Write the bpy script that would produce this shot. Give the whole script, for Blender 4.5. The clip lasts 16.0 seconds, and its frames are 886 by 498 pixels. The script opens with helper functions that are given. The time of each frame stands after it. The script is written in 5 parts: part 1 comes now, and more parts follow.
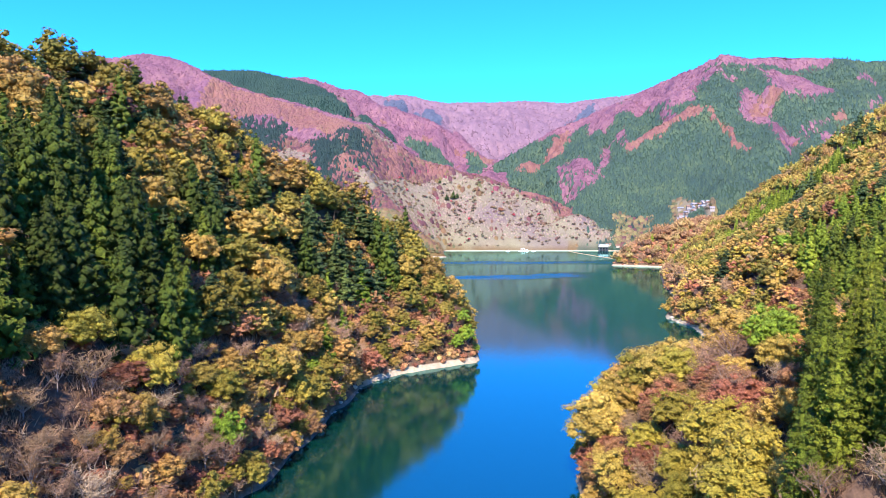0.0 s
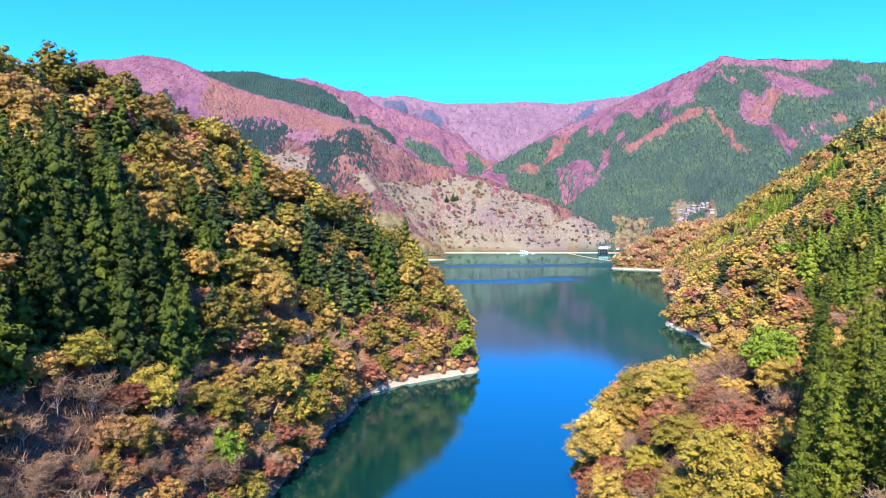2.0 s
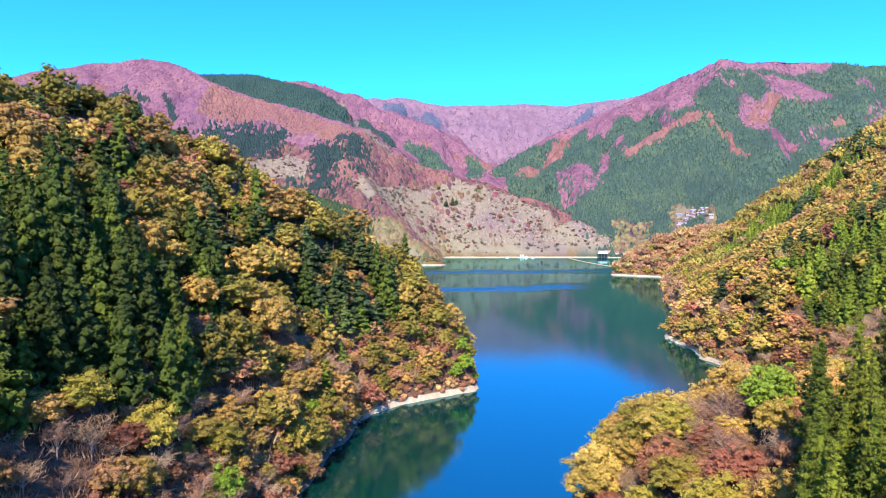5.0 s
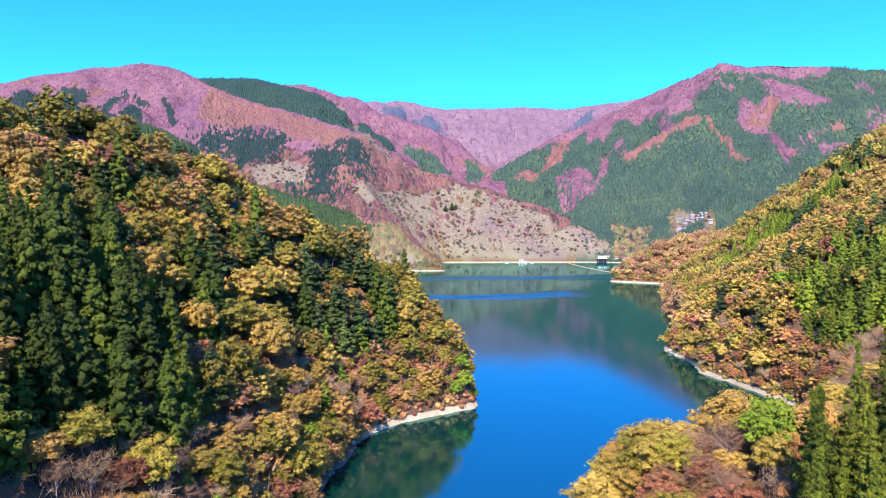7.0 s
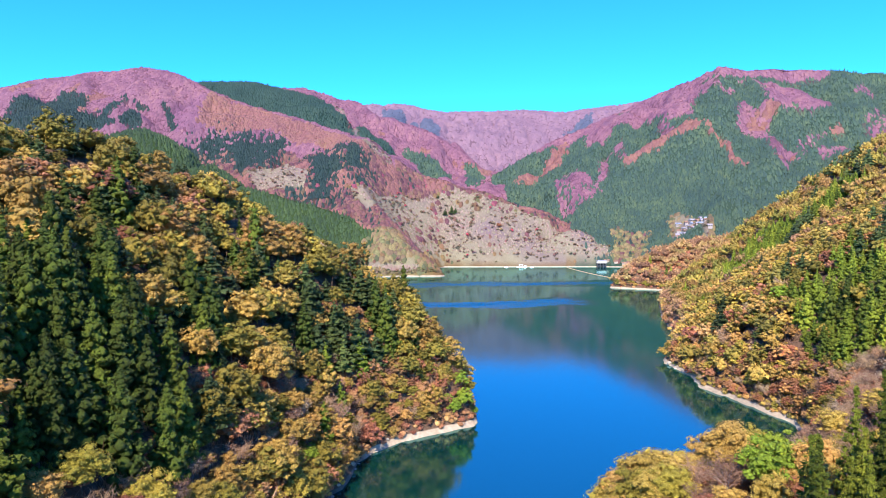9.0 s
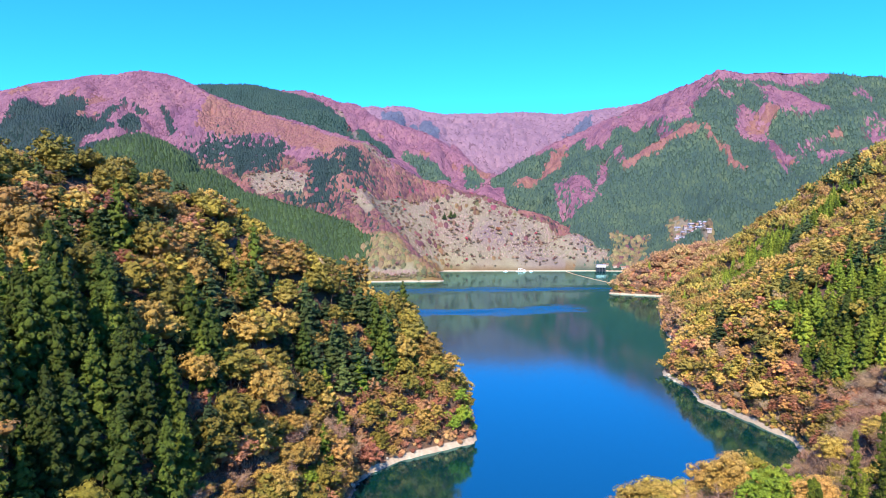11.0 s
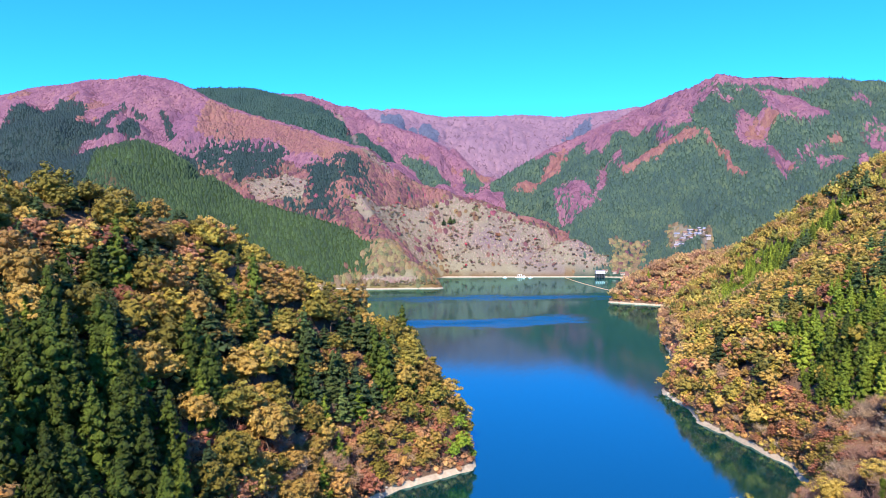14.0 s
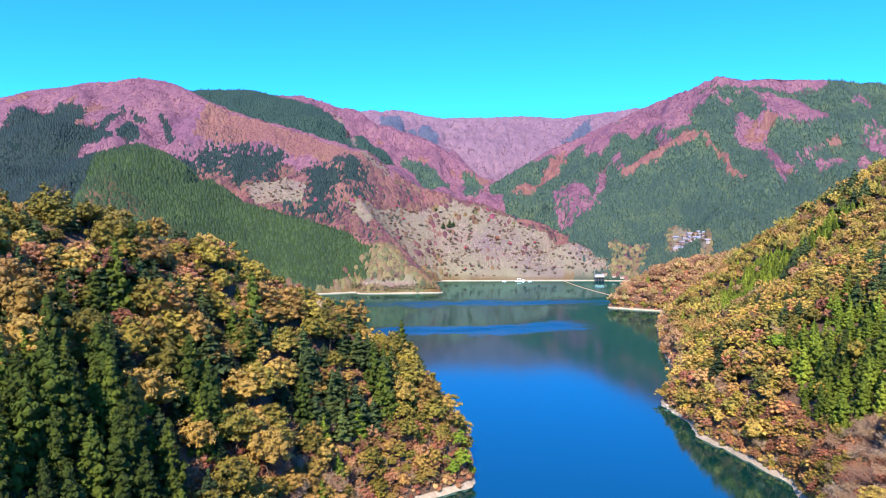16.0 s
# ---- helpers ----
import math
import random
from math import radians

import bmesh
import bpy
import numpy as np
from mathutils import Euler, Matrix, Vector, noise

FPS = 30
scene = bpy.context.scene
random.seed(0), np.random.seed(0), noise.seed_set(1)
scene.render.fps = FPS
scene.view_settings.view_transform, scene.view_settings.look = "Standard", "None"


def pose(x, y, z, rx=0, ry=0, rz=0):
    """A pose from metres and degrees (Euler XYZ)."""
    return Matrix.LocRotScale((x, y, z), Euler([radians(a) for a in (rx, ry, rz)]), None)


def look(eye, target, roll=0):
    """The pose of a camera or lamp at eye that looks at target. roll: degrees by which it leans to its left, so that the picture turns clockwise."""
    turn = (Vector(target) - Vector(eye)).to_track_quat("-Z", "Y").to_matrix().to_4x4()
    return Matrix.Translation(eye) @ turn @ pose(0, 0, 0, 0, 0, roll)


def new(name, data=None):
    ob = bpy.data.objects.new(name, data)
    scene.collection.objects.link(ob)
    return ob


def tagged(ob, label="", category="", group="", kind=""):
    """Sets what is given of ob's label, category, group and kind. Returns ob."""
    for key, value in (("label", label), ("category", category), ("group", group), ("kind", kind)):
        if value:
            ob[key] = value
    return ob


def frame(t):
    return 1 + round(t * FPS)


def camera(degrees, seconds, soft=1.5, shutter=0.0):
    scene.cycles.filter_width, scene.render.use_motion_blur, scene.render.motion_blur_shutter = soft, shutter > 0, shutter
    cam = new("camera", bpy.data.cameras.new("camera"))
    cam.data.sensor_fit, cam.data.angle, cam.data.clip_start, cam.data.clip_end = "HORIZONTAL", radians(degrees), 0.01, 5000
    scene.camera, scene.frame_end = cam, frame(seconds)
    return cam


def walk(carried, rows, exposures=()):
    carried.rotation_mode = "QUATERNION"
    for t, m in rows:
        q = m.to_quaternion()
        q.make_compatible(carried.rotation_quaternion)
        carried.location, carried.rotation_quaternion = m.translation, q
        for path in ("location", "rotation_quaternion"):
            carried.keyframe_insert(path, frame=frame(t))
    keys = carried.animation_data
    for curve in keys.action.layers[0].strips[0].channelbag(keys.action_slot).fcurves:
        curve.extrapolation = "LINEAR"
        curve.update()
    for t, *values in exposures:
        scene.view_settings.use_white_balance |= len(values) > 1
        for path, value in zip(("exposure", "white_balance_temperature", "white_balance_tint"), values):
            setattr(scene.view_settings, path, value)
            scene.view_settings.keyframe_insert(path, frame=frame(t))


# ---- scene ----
cam = camera(69.7, 16.0, soft=0.5)
METRES, EYE, TILT, LEAN, TURN = 60.0, 70.0, -3.0, 0.0, 0.0
ROWS = [
    (0.0, 0.0, 0.0, 0.0, 0.0, 0.0, -0.0),
    (0.5, 0.0, -0.0003, 0.0188, -0.0, -0.02, -0.0),
    (1.0, -0.0002, -0.0009, 0.0417, 0.0, -0.03, -0.0),
    (1.5, 0.0, -0.0013, 0.0619, 0.0, -0.04, 0.0),
    (2.0, 0.0002, -0.002, 0.0849, -0.02, -0.04, 0.01),
    (2.5, 0.0006, -0.0024, 0.1054, -0.02, -0.05, 0.01),
    (3.0, 0.001, -0.0032, 0.1302, -0.03, -0.05, 0.01),
    (3.5, 0.0012, -0.0037, 0.1523, -0.03, -0.05, 0.01),
    (4.0, 0.0014, -0.0045, 0.1788, -0.04, -0.05, 0.01),
    (6.5, 0.0028, -0.0089, 0.3246, -0.1, 0.04, 0.03),
    (7.0, 0.0035, -0.0097, 0.3603, -0.11, 0.07, 0.04),
    (7.5, 0.0039, -0.0104, 0.3924, -0.12, 0.08, 0.04),
    (8.0, 0.0045, -0.0116, 0.4296, -0.13, 0.09, 0.04),
    (8.5, 0.0049, -0.012, 0.4623, -0.13, 0.1, 0.05),
    (9.0, 0.0054, -0.0128, 0.5, -0.14, 0.1, 0.07),
    (11.5, 0.0046, -0.014, 0.6752, -0.22, 0.1, 0.08),
    (12.0, 0.0047, -0.0144, 0.713, -0.23, 0.1, 0.08),
    (12.5, 0.0047, -0.0146, 0.7467, -0.24, 0.08, 0.08),
    (13.0, 0.0055, -0.0153, 0.785, -0.25, 0.07, 0.08),
    (13.5, 0.0053, -0.015, 0.8182, -0.26, 0.06, 0.07),
    (14.0, 0.0059, -0.0154, 0.8567, -0.26, 0.05, 0.07),
    (14.5, 0.006, -0.0155, 0.8901, -0.27, 0.04, 0.07),
    (15.0, 0.0064, -0.016, 0.9281, -0.28, 0.02, 0.08),
    (15.5, 0.0068, -0.0162, 0.9616, -0.3, 0.0, 0.08),
    (16.0, 0.007, -0.0166, 0.9997, -0.31, -0.01, 0.09),
]
walk(cam, [(t, pose(0, 0, EYE, TILT, LEAN, TURN) @ pose(METRES * x, METRES * y, METRES * z, 90 + pitch, roll, yaw)) for t, x, y, z, yaw, pitch, roll in ROWS],
     exposures=[(0, 1.28), (4, 1.22), (9, 1.10), (16, 0.99)])

# ---------------------------------------------------------------- world, sun, exposure
SUN_EL, SUN_AZ = radians(44), radians(193)      # azimuth clockwise from +y (ahead)
world = bpy.data.worlds.new("world")
scene.world = world
world.use_nodes = True
wn = world.node_tree
wbg = wn.nodes["Background"]
wsky = wn.nodes.new("ShaderNodeTexSky")
wsky.sky_type = "NISHITA"
wsky.sun_disc = False
wsky.sun_elevation, wsky.sun_rotation = SUN_EL, SUN_AZ
wsky.altitude, wsky.air_density, wsky.dust_density, wsky.ozone_density = 600, 1.0, 0.15, 2.5
whue = wn.nodes.new("ShaderNodeMix")
whue.data_type, whue.blend_type = "RGBA", "MULTIPLY"
whue.inputs[0].default_value = 1.0
whue.inputs[7].default_value = (0.17, 1.2, 2.6, 1)
wn.links.new(wsky.outputs[0], whue.inputs[6])
wn.links.new(whue.outputs[2], wbg.inputs[0])
wbg.inputs[1].default_value = 0.084

sun = new("sun", bpy.data.lights.new("sun", "SUN"))
sun.data.energy, sun.data.angle, sun.data.color = 5.35, radians(0.5), (1.0, 0.86, 0.72)
sun_way = Vector((math.sin(SUN_AZ) * math.cos(SUN_EL), math.cos(SUN_AZ) * math.cos(SUN_EL), math.sin(SUN_EL)))
sun.matrix_world = look(sun_way * 900, (0, 0, 0))

# ---------------------------------------------------------------- materials


def material(name, rough=0.8, spec=0.3):
    m = bpy.data.materials.new(name)
    m.use_nodes = True
    b = m.node_tree.nodes["Principled BSDF"]
    b.inputs["Roughness"].default_value = rough
    b.inputs["Specular IOR Level"].default_value = spec
    return m, m.node_tree, b


def node(nt, kind, **values):
    n = nt.nodes.new(kind)
    for k, v in values.items():
        n.inputs[k].default_value = v
    return n


def ramp(nt, stops, source):
    n = nt.nodes.new("ShaderNodeValToRGB")
    e = n.color_ramp.elements
    while len(e) < len(stops):
        e.new(0.5)
    for i, (p, c) in enumerate(stops):
        e[i].position, e[i].color = p, (*c, 1)
    nt.links.new(source, n.inputs[0])
    return n.outputs[0]


def mix(nt, kind, fac, a, b):
    n = nt.nodes.new("ShaderNodeMix")
    n.data_type, n.blend_type = "RGBA", kind
    for slot, v in ((0, fac), (6, a), (7, b)):
        if hasattr(v, "links"):
            nt.links.new(v, n.inputs[slot])
        elif slot == 0:
            n.inputs[0].default_value = v
        else:
            n.inputs[slot].default_value = (*v, 1)
    return n.outputs[2]


def maths(nt, op, a, b=0.0):
    n = nt.nodes.new("ShaderNodeMath")
    n.operation = op
    for slot, v in ((0, a), (1, b)):
        if hasattr(v, "links"):
            nt.links.new(v, n.inputs[slot])
        else:
            n.inputs[slot].default_value = v
    return n.outputs[0]


def noise_node(nt, scale, detail=3, coords=None, rough=0.6):
    n = node(nt, "ShaderNodeTexNoise", Scale=scale, Detail=detail, Roughness=rough)
    if coords is not None:
        nt.links.new(coords, n.inputs["Vector"])
    return n.outputs[0]


def leaf_material(name, stops, joined=False, sheer=0.08, grain=0.2, patches=1.3):
    """Leaves: a palette run through from tree to tree, with grain from spray to spray and broad patches; sheer is the light that passes through."""
    m, nt, b = material(name, 0.6, 0.25)
    geo = nt.nodes.new("ShaderNodeNewGeometry")
    pos = geo.outputs["Position"]
    if joined:
        at = nt.nodes.new("ShaderNodeAttribute")
        at.attribute_name = "own"
        own = at.outputs["Fac"]
        v = maths(nt, "ADD", maths(nt, "MULTIPLY", own, 1.08 - 0.5 * patches), maths(nt, "MULTIPLY", noise_node(nt, 0.011, 5, pos, 0.7), patches))
        v = maths(nt, "SUBTRACT", v, 0.02 + 0.27 * patches)
    else:
        own = nt.nodes.new("ShaderNodeObjectInfo").outputs["Random"]
        v = maths(nt, "ADD", maths(nt, "MULTIPLY", own, 0.62), maths(nt, "MULTIPLY", noise_node(nt, 0.35, 2, pos), 0.42))
    col = ramp(nt, stops, v)
    val = maths(nt, "ADD", 1 - grain / 2, maths(nt, "MULTIPLY", geo.outputs["Random Per Island"], grain))
    if sheer:     # some crowns are fuller and darker, some thinner and paler
        tone = maths(nt, "FRACT", maths(nt, "MULTIPLY", own, 37.7))
        val = maths(nt, "MULTIPLY", val, maths(nt, "ADD", 0.64, maths(nt, "MULTIPLY", tone, 0.68)))
    grey = nt.nodes.new("ShaderNodeCombineColor")
    for i in range(3):
        nt.links.new(val, grey.inputs[i])
    col = mix(nt, "MULTIPLY", 1.0, col, grey.outputs[0])
    if sheer:     # leafage too fine to be cut out singly, its shade and light painted
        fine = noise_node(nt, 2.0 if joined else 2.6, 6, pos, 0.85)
        shaded, bright = 0.7, 2.0
        col = mix(nt, "MULTIPLY", 1.0, col, ramp(nt, [(0.32, (shaded, shaded, shaded * 0.95)), (0.48, (1.2, 1.2, 1.16)), (0.64, (bright, bright, bright * 0.94))], fine))
        bump = node(nt, "ShaderNodeBump", Strength=1.0, Distance=0.9)
        nt.links.new(fine, bump.inputs["Height"])
        nt.links.new(bump.outputs[0], b.inputs["Normal"])
    else:         # far crowns: a fine mottle, darker where the bump lies low
        fine = noise_node(nt, 0.55, 5, pos, 0.8)
        col = mix(nt, "MULTIPLY", 1.0, col, ramp(nt, [(0.3, (0.55, 0.55, 0.58)), (0.5, (1.0, 1.0, 1.0)), (0.7, (1.45, 1.42, 1.36))], fine))
        bump = node(nt, "ShaderNodeBump", Strength=1.0, Distance=2.0)
        nt.links.new(fine, bump.inputs["Height"])
        nt.links.new(bump.outputs[0], b.inputs["Normal"])
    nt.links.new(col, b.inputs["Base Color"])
    if sheer:
        tr = node(nt, "ShaderNodeBsdfTranslucent")
        nt.links.new(col, tr.inputs[0])
        ms = node(nt, "ShaderNodeMixShader", Fac=sheer)
        nt.links.new(b.outputs[0], ms.inputs[1])
        nt.links.new(tr.outputs[0], ms.inputs[2])
        nt.links.new(ms.outputs[0], nt.nodes["Material Output"].inputs[0])
    return m


def leaf_pair(name, stops, sheer=0.12):
    """The same leaves for single trees and for joined stands."""
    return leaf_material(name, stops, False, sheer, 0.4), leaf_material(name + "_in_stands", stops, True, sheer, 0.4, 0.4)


GOLD = leaf_pair("golden_leaves", [(0.0, (0.379, 0.17, 0.0706)), (0.2, (0.4, 0.216, 0.0718)), (0.4, (0.329, 0.206, 0.0543)), (0.6, (0.413, 0.273, 0.0675)), (0.8, (0.277, 0.211, 0.0457)), (1.0, (0.164, 0.155, 0.0368))], 0.11)
LIME = leaf_pair("yellow_green_leaves", [(0.0, (0.0907, 0.0888, 0.0193)), (0.35, (0.17, 0.144, 0.027)), (0.7, (0.26, 0.205, 0.0365)), (1.0, (0.351, 0.258, 0.0444))], 0.11)
OAK = leaf_pair("bright_oak_leaves", [(0.0, (0.475, 0.249, 0.095)), (0.35, (0.523, 0.333, 0.089)), (0.7, (0.511, 0.368, 0.0831)), (1.0, (0.392, 0.308, 0.0653))], 0.11)
PALE = leaf_pair("pale_yellow_green_leaves", [(0.0, (0.19, 0.178, 0.028)), (0.4, (0.3, 0.253, 0.0409)), (0.7, (0.368, 0.29, 0.0484)), (1.0, (0.445, 0.333, 0.0646))], 0.11)
LEAFY = leaf_pair("bright_green_leaves", [(0.0, (0.115, 0.186, 0.0205)), (0.5, (0.179, 0.262, 0.0269)), (1.0, (0.294, 0.333, 0.0358))], 0.11)
RUST = leaf_pair("russet_leaves", [(0.0, (0.234, 0.0783, 0.057)), (0.35, (0.312, 0.125, 0.0736)), (0.7, (0.368, 0.19, 0.0926)), (1.0, (0.412, 0.261, 0.101))], 0.11)
YOUNG = leaf_pair("young_cedar_needles", [(0.0, (0.07, 0.11, 0.012)), (0.5, (0.125, 0.17, 0.017)), (1.0, (0.20, 0.24, 0.026))], 0.14)
CEDAR = leaf_pair("cedar_needles", [(0.0, (0.0259, 0.0432, 0.00792)), (0.5, (0.0612, 0.09, 0.0115)), (1.0, (0.115, 0.144, 0.0158))], 0.1)
GREAT = leaf_pair("great_cedar_needles", [(0.0, (0.0597, 0.0878, 0.00909)), (0.5, (0.126, 0.158, 0.0148)), (1.0, (0.196, 0.214, 0.0218))], 0.05)
PINE = leaf_pair("dark_fir_needles", [(0.0, (0.0286, 0.0468, 0.0208)), (0.6, (0.0546, 0.0832, 0.026)), (1.0, (0.091, 0.117, 0.0286))], 0.1)
SPRIG = leaf_pair("bare_twig_sprays", [(0.0, (0.246, 0.134, 0.102)), (0.4, (0.328, 0.197, 0.135)), (0.7, (0.369, 0.244, 0.139)), (1.0, (0.426, 0.344, 0.271))], 0.11)
BRUSH = leaf_pair("low_brown_brush", [(0.0, (0.128, 0.0731, 0.0578)), (0.4, (0.204, 0.12, 0.085)), (0.7, (0.281, 0.181, 0.115)), (1.0, (0.357, 0.258, 0.196))], 0.11)
COVER = {  # what grows on each stretch of the mountains, and its colours, haze included
    "amber": [(0.0, (0.10, 0.05, 0.036)), (0.35, (0.145, 0.08, 0.046)), (0.65, (0.165, 0.105, 0.048)), (0.85, (0.12, 0.10, 0.04)), (1.0, (0.06, 0.065, 0.03))],
    "golden": [(0.0, (0.099, 0.0682, 0.0462)), (0.3, (0.16, 0.112, 0.0594)), (0.6, (0.187, 0.152, 0.066)), (0.8, (0.132, 0.127, 0.0528)), (1.0, (0.066, 0.077, 0.0396))],
    "heath": [(0.0, (0.165, 0.0888, 0.0935)), (0.25, (0.209, 0.142, 0.121)), (0.45, (0.22, 0.167, 0.127)), (0.65, (0.165, 0.152, 0.0935)), (0.85, (0.231, 0.173, 0.138)), (1.0, (0.187, 0.104, 0.105))],
    # green and dark needles, bluer than the near ones to paint in haze
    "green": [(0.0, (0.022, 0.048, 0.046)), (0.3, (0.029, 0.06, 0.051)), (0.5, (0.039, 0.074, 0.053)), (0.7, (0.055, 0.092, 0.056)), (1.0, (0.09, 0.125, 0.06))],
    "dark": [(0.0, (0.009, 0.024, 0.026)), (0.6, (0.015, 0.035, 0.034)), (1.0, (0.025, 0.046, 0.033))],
    "deep": [(0.0, (0.0112, 0.028, 0.0146)), (0.4, (0.0246, 0.0504, 0.0202)), (0.75, (0.0403, 0.0739, 0.0246)), (1.0, (0.065, 0.0986, 0.0291))],
    # pink and mauve of bare woods, with blue mixed in as painted haze
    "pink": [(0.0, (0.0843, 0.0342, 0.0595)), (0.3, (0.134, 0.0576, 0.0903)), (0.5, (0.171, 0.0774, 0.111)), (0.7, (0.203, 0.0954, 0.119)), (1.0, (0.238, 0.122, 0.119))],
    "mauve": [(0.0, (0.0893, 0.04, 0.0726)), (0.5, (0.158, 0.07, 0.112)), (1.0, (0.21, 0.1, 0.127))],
    "rust": [(0.0, (0.059, 0.0258, 0.036)), (0.3, (0.109, 0.0447, 0.0522)), (0.6, (0.15, 0.0705, 0.0612)), (0.85, (0.145, 0.0903, 0.0558)), (1.0, (0.0544, 0.0516, 0.0342))],
    # greyish bare wood turned lilac to carry the haze of distance
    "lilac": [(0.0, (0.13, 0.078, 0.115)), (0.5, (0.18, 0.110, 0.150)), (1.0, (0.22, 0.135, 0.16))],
    # needles of the high ridge, also blued with painted haze
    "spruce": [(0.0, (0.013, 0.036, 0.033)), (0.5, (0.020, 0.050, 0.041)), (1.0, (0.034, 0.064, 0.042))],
    # distance haze put into the leaf colour as blue-grey
    "haze_blue": [(0.0, (0.052, 0.066, 0.102)), (0.5, (0.070, 0.082, 0.124)), (1.0, (0.094, 0.10, 0.14))],
    "crimson": [(0.0, (0.12, 0.03, 0.045)), (0.5, (0.18, 0.045, 0.07)), (1.0, (0.21, 0.075, 0.08))],
    "orange": [(0.0, (0.123, 0.0503, 0.054)), (0.35, (0.171, 0.0745, 0.0709)), (0.7, (0.2, 0.0952, 0.0745)), (1.0, (0.191, 0.105, 0.0652))],
    "shrub": [(0.0, (0.13, 0.045, 0.06)), (0.25, (0.13, 0.085, 0.06)), (0.45, (0.20, 0.11, 0.08)), (0.6, (0.085, 0.085, 0.05)), (0.8, (0.19, 0.13, 0.07)), (0.93, (0.17, 0.10, 0.07)), (1.0, (0.30, 0.04, 0.06))],
}
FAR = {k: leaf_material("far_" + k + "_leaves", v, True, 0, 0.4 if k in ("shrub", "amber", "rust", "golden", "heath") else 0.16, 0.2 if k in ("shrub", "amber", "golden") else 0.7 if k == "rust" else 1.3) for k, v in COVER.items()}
GOLD_FAR = leaf_material("distant_golden_leaves", [(0.0, (0.261, 0.141, 0.0625)), (0.25, (0.302, 0.187, 0.0584)), (0.5, (0.323, 0.234, 0.0542)), (0.75, (0.25, 0.214, 0.0458)), (1.0, (0.125, 0.13, 0.0312))], True, 0.12, 0.4, 0.5)


def bark_material(name, dark, light):
    m, nt, b = material(name, 0.9, 0.15)
    pos = nt.nodes.new("ShaderNodeTexCoord").outputs["Object"]
    n = noise_node(nt, 3.0, 4, pos)
    nt.links.new(ramp(nt, [(0.3, dark), (0.7, light)], n), b.inputs["Base Color"])
    bump = node(nt, "ShaderNodeBump", Strength=0.5, Distance=0.05)
    nt.links.new(n, bump.inputs["Height"])
    nt.links.new(bump.outputs[0], b.inputs["Normal"])
    return m


BARK = bark_material("brown_bark", (0.07, 0.045, 0.03), (0.17, 0.12, 0.085))
TWIG = bark_material("pale_bare_twigs", (0.22, 0.16, 0.14), (0.42, 0.34, 0.30))


def ground_material():
    m, nt, b = material("forest_floor_and_grass", 0.95, 0.1)
    geo = nt.nodes.new("ShaderNodeNewGeometry")
    pos = geo.outputs["Position"]
    n1, n2 = noise_node(nt, 0.03, 5, pos), noise_node(nt, 0.9, 4, pos)
    at = nt.nodes.new("ShaderNodeAttribute")
    at.attribute_name = "cover"
    speck = ramp(nt, [(0.25, (0.55, 0.55, 0.55)), (0.55, (1.0, 1.0, 1.0)), (0.8, (1.3, 1.3, 1.3))], n2)
    broad = ramp(nt, [(0.3, (0.85, 0.82, 0.84)), (0.7, (1.12, 1.1, 1.05))], n1)
    col = mix(nt, "MULTIPLY", 1.0, mix(nt, "MULTIPLY", 1.0, at.outputs["Color"], speck), broad)
    # bare stone in the strip that the lake lays dry
    z = nt.nodes.new("ShaderNodeSeparateXYZ")
    nt.links.new(pos, z.inputs[0])
    sandy = nt.nodes.new("ShaderNodeAttribute")
    sandy.attribute_name = "beach"
    edge = maths(nt, "ADD", z.outputs[2], maths(nt, "MULTIPLY", noise_node(nt, 0.15, 4, pos), -1.6))
    edge = maths(nt, "SUBTRACT", edge, maths(nt, "MULTIPLY", sandy.outputs["Fac"], 1.1))
    n = nt.nodes.new("ShaderNodeMapRange")
    nt.links.new(edge, n.inputs[0])
    n.inputs[1].default_value, n.inputs[2].default_value = 0.5, 0.0
    grit = noise_node(nt, 0.5, 6, pos)
    rock = ramp(nt, [(0.3, (0.070, 0.059, 0.049)), (0.6, (0.154, 0.133, 0.112)), (0.8, (0.294, 0.266, 0.231))], grit)
    sand = ramp(nt, [(0.0, (0.22, 0.17, 0.12)), (0.3, (0.27, 0.21, 0.15)), (0.6, (0.38, 0.315, 0.235)), (0.8, (0.46, 0.40, 0.32))], grit)
    stone = mix(nt, "MIX", sandy.outputs["Fac"], rock, sand)
    col = mix(nt, "MIX", n.outputs[0], col, stone)
    nt.links.new(col, b.inputs["Base Color"])
    bump = node(nt, "ShaderNodeBump", Strength=0.6, Distance=0.6)
    nt.links.new(n2, bump.inputs["Height"])
    nt.links.new(bump.outputs[0], b.inputs["Normal"])
    return m


